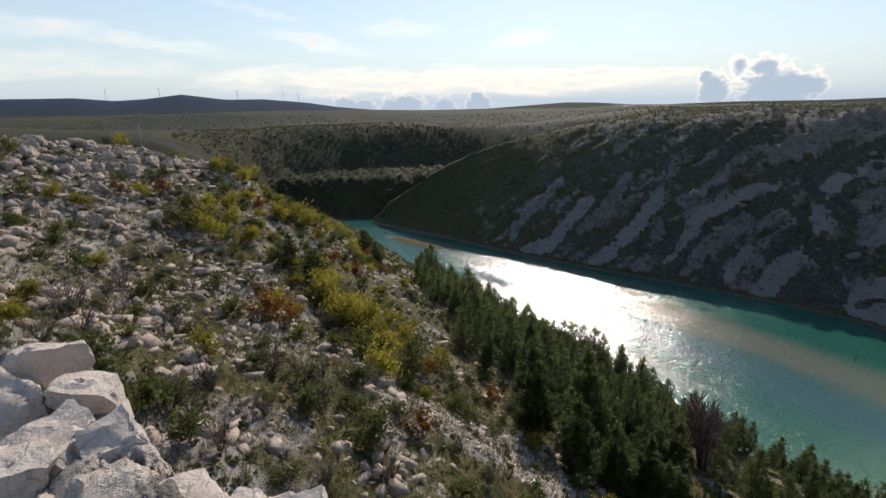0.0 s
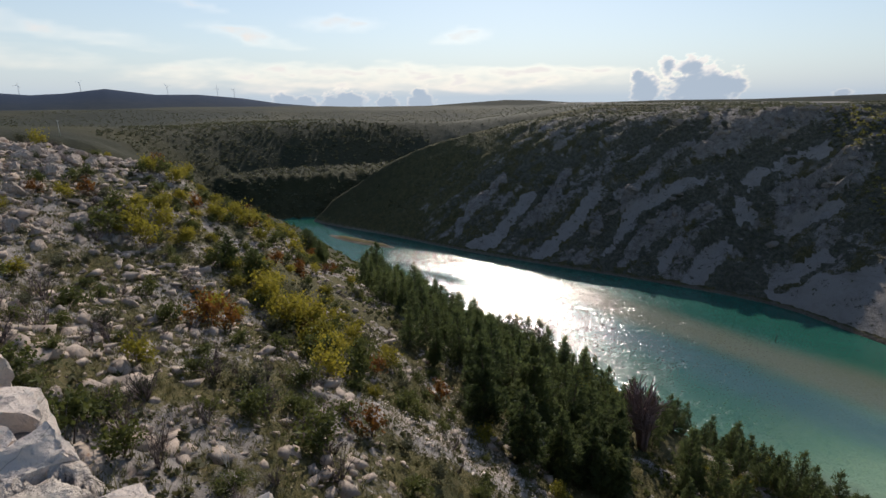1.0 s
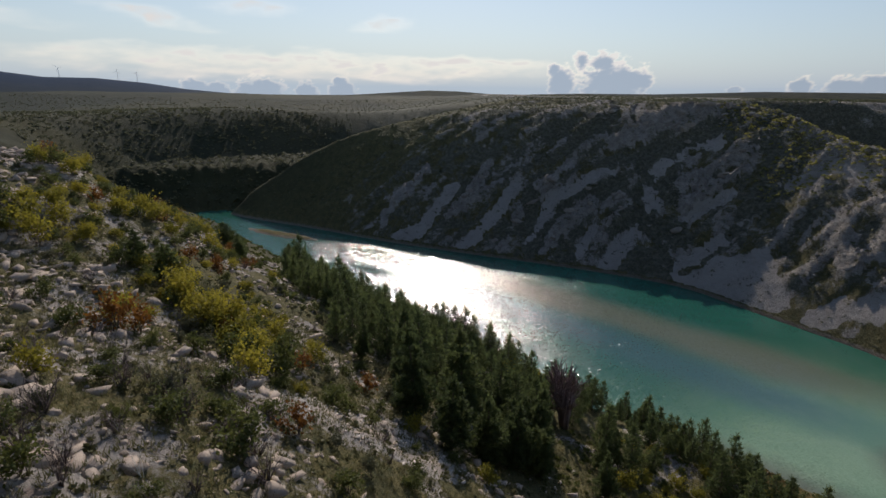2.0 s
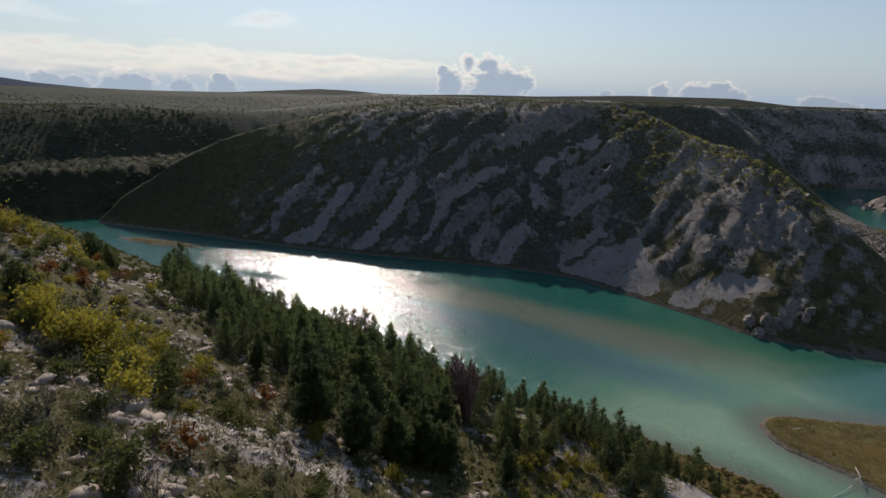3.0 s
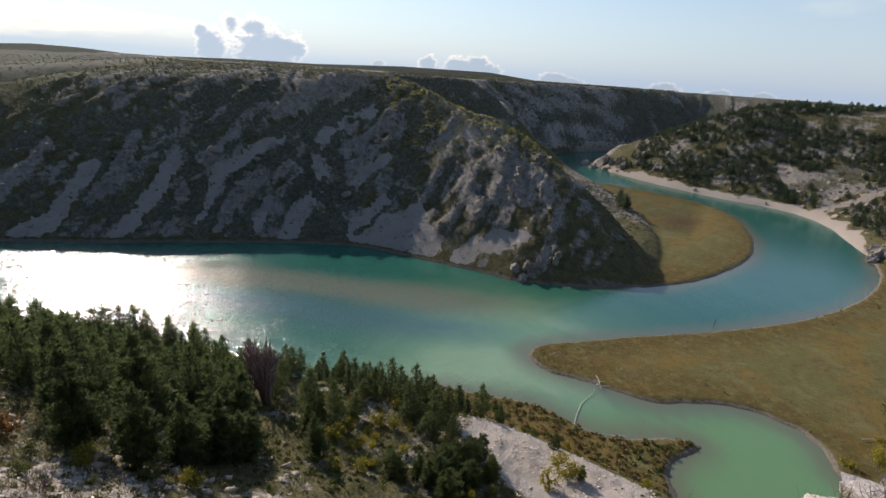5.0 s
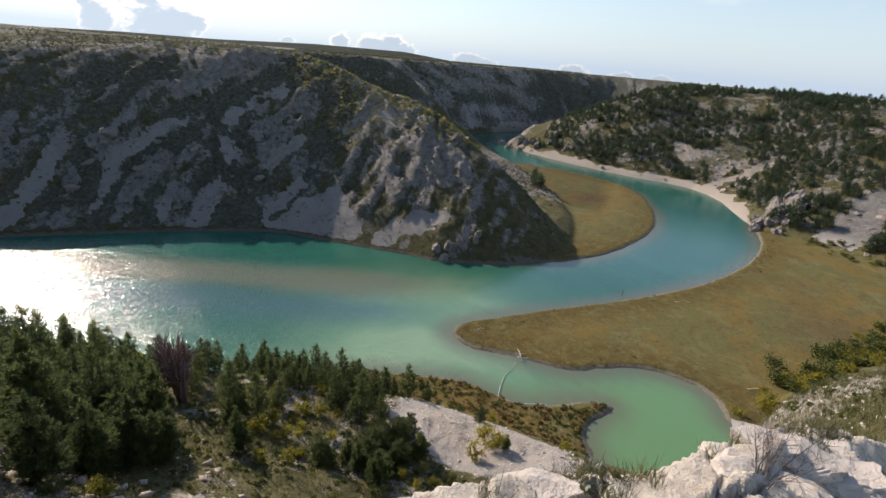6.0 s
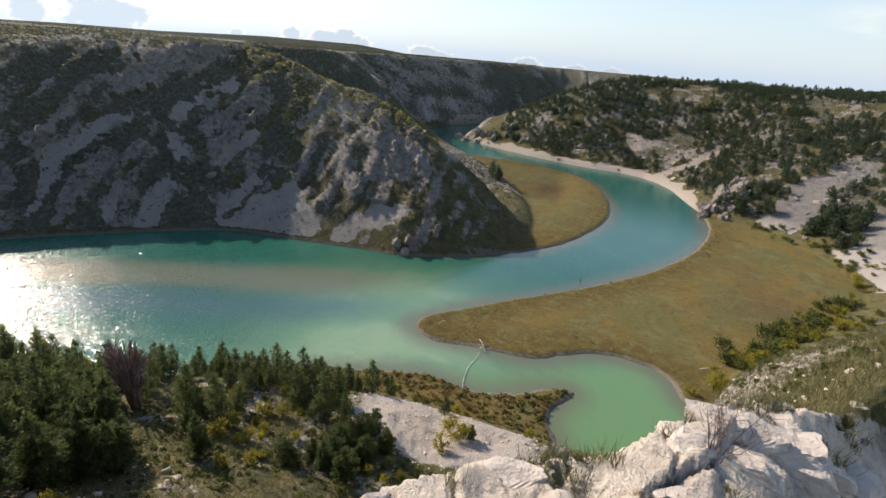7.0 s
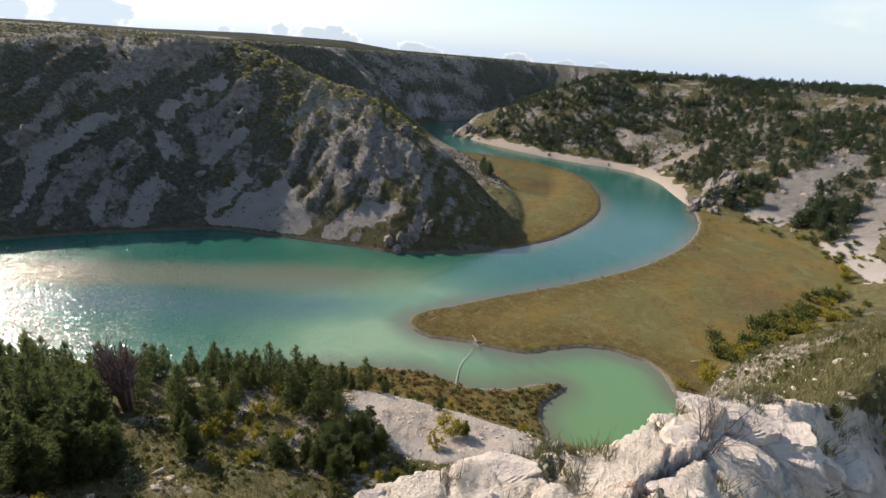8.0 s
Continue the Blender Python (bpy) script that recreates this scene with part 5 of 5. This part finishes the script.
def ledge_rocks():
    r = random.Random(5)
    at = lambda az, d: (d * math.sin(radians(az)), d * math.cos(radians(az)))
    ground_at = lambda x, y: float(height(np.array([x]), np.array([y]))[0])
    # flat slabs half sunk in the ledge
    for az in np.arange(53, 112, 2.6):
        b = float(np.interp(az, [q[0] for q in BRINK], [q[1] for q in BRINK]))
        for frac in (0.93, 0.8, 0.66, 0.52):
            if r.random() < 0.78:
                continue
            x, y = at(az + r.uniform(-1.2, 1.2), b * frac * r.uniform(0.95, 1.03))
            w = r.uniform(0.16, 0.42) * (0.45 + 0.12 * b)
            ledge_block(x, y, ground_at(x, y) + r.uniform(-0.01, 0.03), w * r.uniform(1.0, 1.5), w * r.uniform(0.6, 0.9), w * r.uniform(0.3, 0.5), radians(-az) + r.gauss(0.4, 0.35), r.randrange(7), (r.gauss(0.0, 0.07), r.gauss(0, 0.08)))
    # broken steps at the ledge's outer corner
    for az, d, w, up in ((97.5, 4.7, 0.34, 0.08), (99.5, 4.9, 0.30, 0.07), (101.5, 4.8, 0.36, 0.08), (104, 5.0, 0.42, 0.06), (106.5, 5.2, 0.36, 0.05), (98.5, 4.2, 0.26, 0.05), (102.5, 4.2, 0.30, 0.04), (94.6, 4.3, 0.22, 0.05), (96, 4.0, 0.24, 0.05)):
        x, y = at(az, d)
        ledge_block(x, y, ground_at(x, y) + 0.3 * up, w * 1.2, w * 0.8, w * 0.6, radians(-az) + r.gauss(0.3, 0.3), r.randrange(7), (r.gauss(0, 0.1), r.gauss(0.05, 0.1)))
    # boulders heaped on the brink: bearing and elevation of the middle, distance, half width, half height
    for az, el, d, hw, hh in ((-39.8, -22.0, 6.0, 0.22, 0.27), (-37.7, -26.1, 5.2, 0.25, 0.27), (-41.2, -29.1, 4.5, 0.28, 0.23), (-36.4, -31.4, 4.2, 0.23, 0.25), (-44.4, -29.7, 4.2, 0.20, 0.16), (-42.8, -25.4, 5.2, 0.20, 0.27), (-42.4, -20.7, 6.2, 0.26, 0.18),
                              (-39.2, -33.0, 4.0, 0.24, 0.11), (-30.6, -36.4, 3.5, 0.16, 0.07), (-27.2, -37.6, 3.3, 0.12, 0.06), (-22.7, -38.4, 3.1, 0.18, 0.07), (-17.8, -39.2, 3.0, 0.12, 0.08), (-34.7, -33.2, 4.0, 0.09, 0.11), (-46.5, -24, 5.4, 0.3, 0.25), (-48, -19, 6.6, 0.36, 0.25),
                              (-38.6, -29.4, 4.7, 0.12, 0.12), (-40.8, -25.4, 5.3, 0.12, 0.1), (-33.3, -35.4, 3.7, 0.12, 0.08), (-25, -38.6, 3.1, 0.1, 0.06), (-20, -39.6, 3.0, 0.1, 0.05)):
        d = min(d, 0.9 * float(blurred(np.array([az]), BRINK, 1, 40, 40)[0]))
        x, y = at(az, d)
        top = min(EYE + d * math.tan(radians(el)) + hh, ground_at(x, y) + 2 * hh)
        low = min(top - 2 * hh, ground_at(x, y) - 0.06)
        ledge_block(x, y, top, hw / 0.58, hw * r.uniform(0.85, 1.1) / 0.58, (top - low) / 1.2, radians(-az) + r.gauss(0, 0.25), r.randrange(7), (r.gauss(0, 0.05), r.gauss(0, 0.05)), "pinkish weathered limestone boulder on the lookout's brink")


ledge_rocks()

# outcrops on the near slope
for i, (x, y, z) in enumerate(spread(5200, (-95, 8, 12, 122), lambda x, y, z, c, vd, r: (vd > 45) & (np.hypot(x, y) > 14) & (np.hypot(x, y) < 126) & (x < 14 - 0.35 * y) & (fbm(x / 16, y / 16, 2, 500) + 0.4 * smooth(-x, 15, 60) > r.uniform(0.05, 0.4, len(x))) & (signed(x, y, BELT) < 2), 1.7, 91)[:300]):
    r_ = random.Random(i + 31)
    w = r_.uniform(0.35, 0.8) * (0.6 + math.hypot(x, y) / 70)
    put_rock(x, y, (w * r_.uniform(0.9, 1.5), w * r_.uniform(0.7, 1.1), w * r_.uniform(0.6, 1.1)), r_.uniform(0, 6.28), "grey weathered limestone outcrop on the near slope", "outcrops on the near slope", i, z, 0.4, (r_.gauss(0, 0.2), r_.gauss(0, 0.2)), "limestone_outcrop")
# outcrops on the slopes across the river
for i, (x, y, z) in enumerate(spread(2600, (-40, 330, 60, 300), lambda x, y, z, c, vd, r: (vd > 1) & (x * 0.78 + y * 0.63 > 130) & (c["rock"] > 0.74) & (c["scree"] < 0.3), 2.6, 92)[:300]):
    r_ = random.Random(i + 77)
    w = r_.uniform(0.9, 2.0)
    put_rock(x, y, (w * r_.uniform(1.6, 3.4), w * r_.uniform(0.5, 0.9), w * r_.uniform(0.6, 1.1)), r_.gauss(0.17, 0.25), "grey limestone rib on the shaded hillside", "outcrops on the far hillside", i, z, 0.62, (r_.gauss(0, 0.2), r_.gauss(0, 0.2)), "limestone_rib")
for i, (x, y, z) in enumerate(spread(2600, (285, 500, -130, 190), lambda x, y, z, c, vd, r: (vd > 2) & (vd < 120) & (-y + 0.45 * (x - 300) > -120) & (c["rock"] + 0.3 * (vd < 22) > r.uniform(0.1, 0.9, len(x))), 3.6, 93)[:260]):
    r_ = random.Random(i + 99)
    w = r_.uniform(0.8, 2.2)
    put_rock(x, y, (w * r_.uniform(0.9, 1.5), w * r_.uniform(0.7, 1.1), w * r_.uniform(0.6, 1.2)), r_.uniform(0, 6.28), "pale limestone outcrop on the wooded hill", "outcrops on the wooded hill", i, z, 0.47, (r_.gauss(0, 0.25), r_.gauss(0, 0.25)), "hill_outcrop")
for x, y, w, h in ((309, -7, 6, 5), (313, -12, 7, 7), (320, -9, 6, 7), (324, -14, 8, 9), (331, -16, 8, 10), (340, -17, 9, 10), (349, -18, 8, 9), (330, -22, 6, 7), (306, -16, 4.5, 4), (318, -18, 6, 6), (358, -15, 7, 7), (157, 90, 4.5, 3.6), (163, 87, 5, 5), (169, 84, 3.6, 3), (436, 196, 8, 7), (444, 205, 9, 9), (430, 182, 6, 5), (434, 168, 6, 6), (441, 176, 8, 10), (448, 190, 9, 11), (438, 156, 5, 6), (428, 140, 4, 4), (446, 160, 7, 9), (424, 120, 4, 5), (418, 108, 3.5, 4)):
    r_ = random.Random(int(x * 7 + y))
    for _ in range(3):
        q = r_.uniform(0.45, 0.8)
        put_rock(x + r_.gauss(0, 0.35 * w), y + r_.gauss(0, 0.35 * w), (w * q * 1.1, w * q * 0.6, h * q), r_.gauss(0.4, 0.5), "grey jagged limestone crag at the water's edge", "crags at the water", r_.randrange(9), sink=0.52, tilt=(r_.gauss(0.1, 0.25), r_.gauss(0.25, 0.25)), name="limestone_crag")


def stone_field(name, pts, sizes, mat, label, seed, level=1):
    """Loose stones past counting, as one mesh."""
    r = np.random.default_rng(seed)
    v, f = ball(level)
    f = np.array(f)
    p = np.array(pts)
    n = len(p)
    allv = np.repeat(v[None], n, 0)
    for _ in range(8):
        nn = unit(r.normal(0, 1, (n, 1, 3)))
        over = np.maximum((allv * nn).sum(-1, keepdims=True) - r.uniform(0.22, 0.62, (n, 1, 1)), 0)
        allv = allv - over * nn
    allv = allv * r.uniform(0.75, 1.25, allv.shape[:2])[:, :, None]
    sz = sizes[0] + (sizes[1] - sizes[0]) * r.random(n) ** 2.5
    sc = sz[:, None] * np.stack([r.uniform(0.8, 1.5, n), r.uniform(0.7, 1.1, n), r.uniform(0.4, 0.8, n)], 1)
    allv = allv * sc[:, None, :]
    a = r.uniform(0, 6.28, n)[:, None]
    x = allv[:, :, 0] * np.cos(a) - allv[:, :, 1] * np.sin(a)
    y = allv[:, :, 0] * np.sin(a) + allv[:, :, 1] * np.cos(a)
    allv = np.stack([x, y, allv[:, :, 2]], -1) + p[:, None, :]
    me = bpy.data.meshes.new(name)
    faces = (f[None] + (np.arange(n) * len(v))[:, None, None]).reshape(-1, 3)
    me.vertices.add(n * len(v))
    me.vertices.foreach_set("co", allv.ravel())
    me.loops.add(faces.size)
    me.loops.foreach_set("vertex_index", faces.ravel().astype(np.int32))
    me.polygons.add(len(faces))
    me.polygons.foreach_set("loop_start", np.arange(0, faces.size, 3, dtype=np.int32))
    me.materials.append(mat)
    me.update()
    me.validate()
    return tagged(new(name, me), label, "stones", kind="stuff")


stone_field("slope_stones", spread(34000, (-110, 30, 8, 150), lambda x, y, z, c, vd, r: (vd > 34) & (np.hypot(x, y) > 7) & (fbm(x / 11, y / 11, 3, 510) + 0.3 * smooth(-x, 10, 60) > r.uniform(-0.22, 0.4, len(x))), 0.33, 94), (0.10, 0.9), M_SLOPE, "loose grey limestone rubble over the near slope", 11)
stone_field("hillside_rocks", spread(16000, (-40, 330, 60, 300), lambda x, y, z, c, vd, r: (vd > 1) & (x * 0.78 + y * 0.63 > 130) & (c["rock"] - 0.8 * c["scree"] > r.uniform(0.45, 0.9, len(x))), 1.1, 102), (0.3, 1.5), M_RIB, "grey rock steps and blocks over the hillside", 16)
stone_field("slope_crags", spread(30000, (-105, 8, 12, 125), lambda x, y, z, c, vd, r: (vd > 45) & (np.hypot(x, y) > 26) & (np.hypot(x, y) < 128) & (x < 10 - 0.33 * y) & (signed(x, y, BELT) < 3) & (fbm(x / 10, y / 10, 4, 502, 0.6) + 0.3 * smooth(-x, 12, 50) > r.uniform(0.1, 0.42, len(x))), 0.6, 103), (0.3, 1.5), M_SLOPE, "broken grey limestone covering the near slope", 19)
stone_field("scree_stones", spread(14000, (-8, 95, 4, 60), lambda x, y, z, c, vd, r: (c["scree"] > 0.3) & (vd > 0), 0.3, 95), (0.10, 0.4), M_STONE, "pale scree stones above the near flat", 12)
brow_land = lambda x, y, z, c, vd, r: (np.hypot(x, y) > 6.4) & (np.hypot(x, y) < 25) & (np.degrees(np.arctan2(x, y)) > 95) & (c["ledge"] < 0.3)
stone_field("brow_stones", spread(5200, (4, 25, -12, 0), lambda x, y, z, c, vd, r: brow_land(x, y, z, c, vd, r) & (fbm(x / 2.5, y / 2.5, 3, 620) > r.uniform(-0.35, 0.4, len(x))), 0.13, 111), (0.02, 0.15), M_STONE, "pale limestone rubble on the turf beside the ledge", 17)
tuft_field("brow_grass", spread(11000, (4, 25, -12, 0), brow_land, 0.11, 112), 18, 0.20, 0.007, M_GRASS, "dry grass on the turf beside the ledge", "grass", 18)
scrub_field("brow_herbs", spread(2600, (4, 25, -12, 0), lambda x, y, z, c, vd, r: brow_land(x, y, z, c, vd, r) & (fbm(x / 2, y / 2, 2, 621) > r.uniform(0.0, 0.5, len(x))), 0.3, 113), (0.12, 0.38), 40, M_OLIVE, "low olive herbs on the turf beside the ledge", 27)
stone_field("ledge_stones", spread(700, (-8, 9, -4, 9), lambda x, y, z, c, vd, r: (z > 66) & (np.hypot(x, y) > 1.0), 0.16, 96), (0.02, 0.10), M_STONE, "small limestone chips on the lookout ledge", 13, 2)

# ---- ledge plants ----
LEDGE_TWIG = bare_shrub(61, 0.5, 0.6, "dead leafless twiggy bush on the limestone ledge", count=12)
a_ = radians(98.5)
LEDGE_TWIG.matrix_basis = placed(4.0 * math.sin(a_), 4.0 * math.cos(a_), 0.5, 1.0, 0.0, 0.2)
tuft_field("ledge_grass", spread(9000, (0, 9, -4, 4), lambda x, y, z, c, vd, r: (z > 66.2) & (np.hypot(x, y) > 1.3) & (c["ledge"] < 0.74) & (fbm(x / 0.9, y / 0.9, 2, 610) > -0.06), 0.05, 97), 24, 0.17, 0.004, M_GRASS, "dry grass tufts growing from cracks in the ledge", "grass", 14)
tuft_field("brink_grass", spread(900, (-8, 1, 1.5, 8), lambda x, y, z, c, vd, r: (z > 65.0) & (np.hypot(x, y) > 2) & (fbm(x / 0.9, y / 0.9, 2, 611) > 0.1), 0.10, 98), 16, 0.20, 0.005, M_GRASS, "dry grass tufts between the blocks of the brink", "grass", 15)

scrub_field("ledge_herbs", spread(600, (0, 9, -4, 4), lambda x, y, z, c, vd, r: (z > 66.2) & (np.hypot(x, y) > 1.6) & (c["ledge"] < 0.70) & (fbm(x / 0.7, y / 0.7, 2, 612) > 0.12), 0.16, 99), (0.10, 0.24), 60, M_SAGE, "grey-leaved herb cushions in the ledge's cracks", 24)
scrub_field("ledge_turf", spread(500, (0, 9, -4, 4), lambda x, y, z, c, vd, r: (z > 66.2) & (np.hypot(x, y) > 1.6) & (c["ledge"] < 0.70) & (fbm(x / 0.8, y / 0.8, 2, 613) > 0.1), 0.16, 101), (0.08, 0.20), 60, M_HEATH, "low olive herbs in the ledge's cracks", 25)

# ---- driftwood, posts ----
def fallen_tree():
    root = new("fallen_tree")
    pts = [(90.5, 35.8, 0.5), (93.6, 37.0, 0.3), (97.2, 38.2, 0.22), (100.7, 39.1, 0.25), (103.1, 39.3, 0.2), (105.6, 39.2, 0.3), (108.7, 39.4, 0.5)]
    part("trunk", tubes("fallen_trunk", [(pts, [0.06, 0.07, 0.06, 0.065, 0.05, 0.045, 0.03], 7)], M_DRIFT), root)
    r = np.random.default_rng(3)
    runs = []
    for i in range(7):
        b = np.array((110.5, 40.0, 0.6)) + r.normal(0, 0.5, 3) * (1, 1, 0.2)
        e = b + np.array((r.uniform(-1.2, 2.2), r.uniform(-1.6, 1.8), r.uniform(0.0, 0.7)))
        runs.append(([b, (b + e) / 2 + r.normal(0, 0.2, 3), e], [0.06, 0.045, 0.02], 5))
    part("root", tubes("fallen_root", runs, M_DRIFT), root)
    return tagged(root, "bleached fallen tree lying across the narrow inlet", "driftwood")


fallen_tree()
for k, line in enumerate([[(90.4, 34.6, 0.6), (94.0, 30.6, 0.6), (96.6, 27.1, 0.6), (96.1, 24.2, 0.6)], [(133.0, -10.8, 1.2), (134.7, -12.5, 1.2), (137.7, -16.0, 1.2)], [(114.2, 41.8, 0.9), (112.5, 40.2, 0.9), (109.4, 38.3, 0.8)], [(115.6, 54.8, 0.8), (117.8, 54.4, 0.8), (117.8, 53.4, 0.8)], [(110.2, 55.8, 0.5), (110.5, 55.0, 0.5)], [(176.4, 12.6, 0.9), (179.9, 10.1, 0.9), (179.3, 8.5, 0.9)]]):
    ob = new("driftwood_log", tubes("driftwood", [(line, [0.08, 0.07, 0.06, 0.04][:len(line)], 6)], M_DRIFT))
    tagged(ob, "pale bleached driftwood log on the sedge flat", "driftwood", "driftwood logs")
for x, y in ((171, 28.5), (114, 131)):
    ob = new("river_post", tubes("river_post", [([(x, y, -1.5), (x + 0.05, y, 1.0), (x + 0.15, y, 2.3)], [0.10, 0.09, 0.07], 7)], M_BARK))
    tagged(ob, "dark wooden post standing in the river", "post", "river posts")

# ---- far things ----
M_WHITE = Mat("turbine_white", 0.5, 0.3).color((0.75, 0.76, 0.78)).m


def wind_turbine(az, dist, turn):
    root = new("wind_turbine")
    a = radians(az)
    x, y = dist * math.sin(a), dist * math.cos(a)
    z = float(height(np.array([x]), np.array([y]))[0])
    root.location = (x, y, z)
    part("tower", tubes("turbine_tower", [([(0, 0, -3), (0, 0, 50)], [1.3, 0.8], 10)], M_WHITE), root)
    part("nacelle", tubes("turbine_nacelle", [([(0, 4, 51), (0, 0, 51.5), (0, -4, 51)], [1.2, 1.8, 1.2], 8)], M_WHITE), root)
    for i in range(3):
        w = turn + i * 2.094
        tip = (26 * math.sin(w), -5, 51 + 26 * math.cos(w))
        mid = (9 * math.sin(w), -5, 51 + 9 * math.cos(w))
        part("blade", tubes("turbine_blade", [([(0, -4.5, 51), mid, tip], [0.6, 0.7, 0.2], 6)], M_WHITE), root)
    return tagged(root, "white wind turbine on the distant ridge", "wind turbine", "wind turbines")


for az, dist, turn in ((-31.6, 3900, 0.3), (-27.3, 3900, 0.9), (-16.2, 3900, 0.1), (-14.7, 3900, 0.6), (-20.5, 3900, 1.3)):
    wind_turbine(az, dist, turn)


def utility_pole(az, dist):
    a = radians(az)
    x, y = dist * math.sin(a), dist * math.cos(a)
    z = float(height(np.array([x]), np.array([y]))[0])
    root = new("utility_pole")
    root.location = (x, y, z)
    part("pole", tubes("pole_shaft", [([(0, 0, -0.5), (0, 0, 8)], [0.16, 0.1], 8)], M_DRIFT), root)
    part("crossarm", tubes("pole_arm", [([(-0.8, 0, 7.5), (0.8, 0, 7.5)], [0.07, 0.07], 6)], M_DRIFT), root)
    return tagged(root, "pale wooden utility pole on the plateau", "utility pole")


utility_pole(-29.4, 330)

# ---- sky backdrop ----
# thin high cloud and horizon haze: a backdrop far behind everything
HEAPS = [(26.6, 1.0, 1.5, 1.9), (25.8, 2.2, 0.8, 0.8), (31.6, 1.0, 3.6, 2.2), (30.6, 2.9, 1.6, 1.2), (28.4, 3.0, 0.9, 1.0), (33.6, 1.2, 2.2, 1.4), (-10, -0.2, 1.4, 1.2), (-8, -0.3, 1.2, 1.0), (-4.0, -0.4, 2.6, 1.6), (0.4, -0.4, 1.2, 1.3), (4.0, -0.2, 1.5, 1.6), (3.6, 0.7, 0.7, 0.7),
         (47.6, 0.7, 1.0, 1.0), (51.0, 0.5, 2.2, 1.3), (52.6, 0.9, 1.4, 1.1), (54.0, 0.4, 1.4, 0.9), (60.8, 0.0, 1.8, 0.8), (62.5, -0.2, 1.4, 0.6), (71.3, -0.2, 1.5, 0.7), (76.2, -0.4, 1.2, 0.6), (79.8, -0.3, 1.2, 0.5), (42.5, 0.4, 0.8, 0.5)]


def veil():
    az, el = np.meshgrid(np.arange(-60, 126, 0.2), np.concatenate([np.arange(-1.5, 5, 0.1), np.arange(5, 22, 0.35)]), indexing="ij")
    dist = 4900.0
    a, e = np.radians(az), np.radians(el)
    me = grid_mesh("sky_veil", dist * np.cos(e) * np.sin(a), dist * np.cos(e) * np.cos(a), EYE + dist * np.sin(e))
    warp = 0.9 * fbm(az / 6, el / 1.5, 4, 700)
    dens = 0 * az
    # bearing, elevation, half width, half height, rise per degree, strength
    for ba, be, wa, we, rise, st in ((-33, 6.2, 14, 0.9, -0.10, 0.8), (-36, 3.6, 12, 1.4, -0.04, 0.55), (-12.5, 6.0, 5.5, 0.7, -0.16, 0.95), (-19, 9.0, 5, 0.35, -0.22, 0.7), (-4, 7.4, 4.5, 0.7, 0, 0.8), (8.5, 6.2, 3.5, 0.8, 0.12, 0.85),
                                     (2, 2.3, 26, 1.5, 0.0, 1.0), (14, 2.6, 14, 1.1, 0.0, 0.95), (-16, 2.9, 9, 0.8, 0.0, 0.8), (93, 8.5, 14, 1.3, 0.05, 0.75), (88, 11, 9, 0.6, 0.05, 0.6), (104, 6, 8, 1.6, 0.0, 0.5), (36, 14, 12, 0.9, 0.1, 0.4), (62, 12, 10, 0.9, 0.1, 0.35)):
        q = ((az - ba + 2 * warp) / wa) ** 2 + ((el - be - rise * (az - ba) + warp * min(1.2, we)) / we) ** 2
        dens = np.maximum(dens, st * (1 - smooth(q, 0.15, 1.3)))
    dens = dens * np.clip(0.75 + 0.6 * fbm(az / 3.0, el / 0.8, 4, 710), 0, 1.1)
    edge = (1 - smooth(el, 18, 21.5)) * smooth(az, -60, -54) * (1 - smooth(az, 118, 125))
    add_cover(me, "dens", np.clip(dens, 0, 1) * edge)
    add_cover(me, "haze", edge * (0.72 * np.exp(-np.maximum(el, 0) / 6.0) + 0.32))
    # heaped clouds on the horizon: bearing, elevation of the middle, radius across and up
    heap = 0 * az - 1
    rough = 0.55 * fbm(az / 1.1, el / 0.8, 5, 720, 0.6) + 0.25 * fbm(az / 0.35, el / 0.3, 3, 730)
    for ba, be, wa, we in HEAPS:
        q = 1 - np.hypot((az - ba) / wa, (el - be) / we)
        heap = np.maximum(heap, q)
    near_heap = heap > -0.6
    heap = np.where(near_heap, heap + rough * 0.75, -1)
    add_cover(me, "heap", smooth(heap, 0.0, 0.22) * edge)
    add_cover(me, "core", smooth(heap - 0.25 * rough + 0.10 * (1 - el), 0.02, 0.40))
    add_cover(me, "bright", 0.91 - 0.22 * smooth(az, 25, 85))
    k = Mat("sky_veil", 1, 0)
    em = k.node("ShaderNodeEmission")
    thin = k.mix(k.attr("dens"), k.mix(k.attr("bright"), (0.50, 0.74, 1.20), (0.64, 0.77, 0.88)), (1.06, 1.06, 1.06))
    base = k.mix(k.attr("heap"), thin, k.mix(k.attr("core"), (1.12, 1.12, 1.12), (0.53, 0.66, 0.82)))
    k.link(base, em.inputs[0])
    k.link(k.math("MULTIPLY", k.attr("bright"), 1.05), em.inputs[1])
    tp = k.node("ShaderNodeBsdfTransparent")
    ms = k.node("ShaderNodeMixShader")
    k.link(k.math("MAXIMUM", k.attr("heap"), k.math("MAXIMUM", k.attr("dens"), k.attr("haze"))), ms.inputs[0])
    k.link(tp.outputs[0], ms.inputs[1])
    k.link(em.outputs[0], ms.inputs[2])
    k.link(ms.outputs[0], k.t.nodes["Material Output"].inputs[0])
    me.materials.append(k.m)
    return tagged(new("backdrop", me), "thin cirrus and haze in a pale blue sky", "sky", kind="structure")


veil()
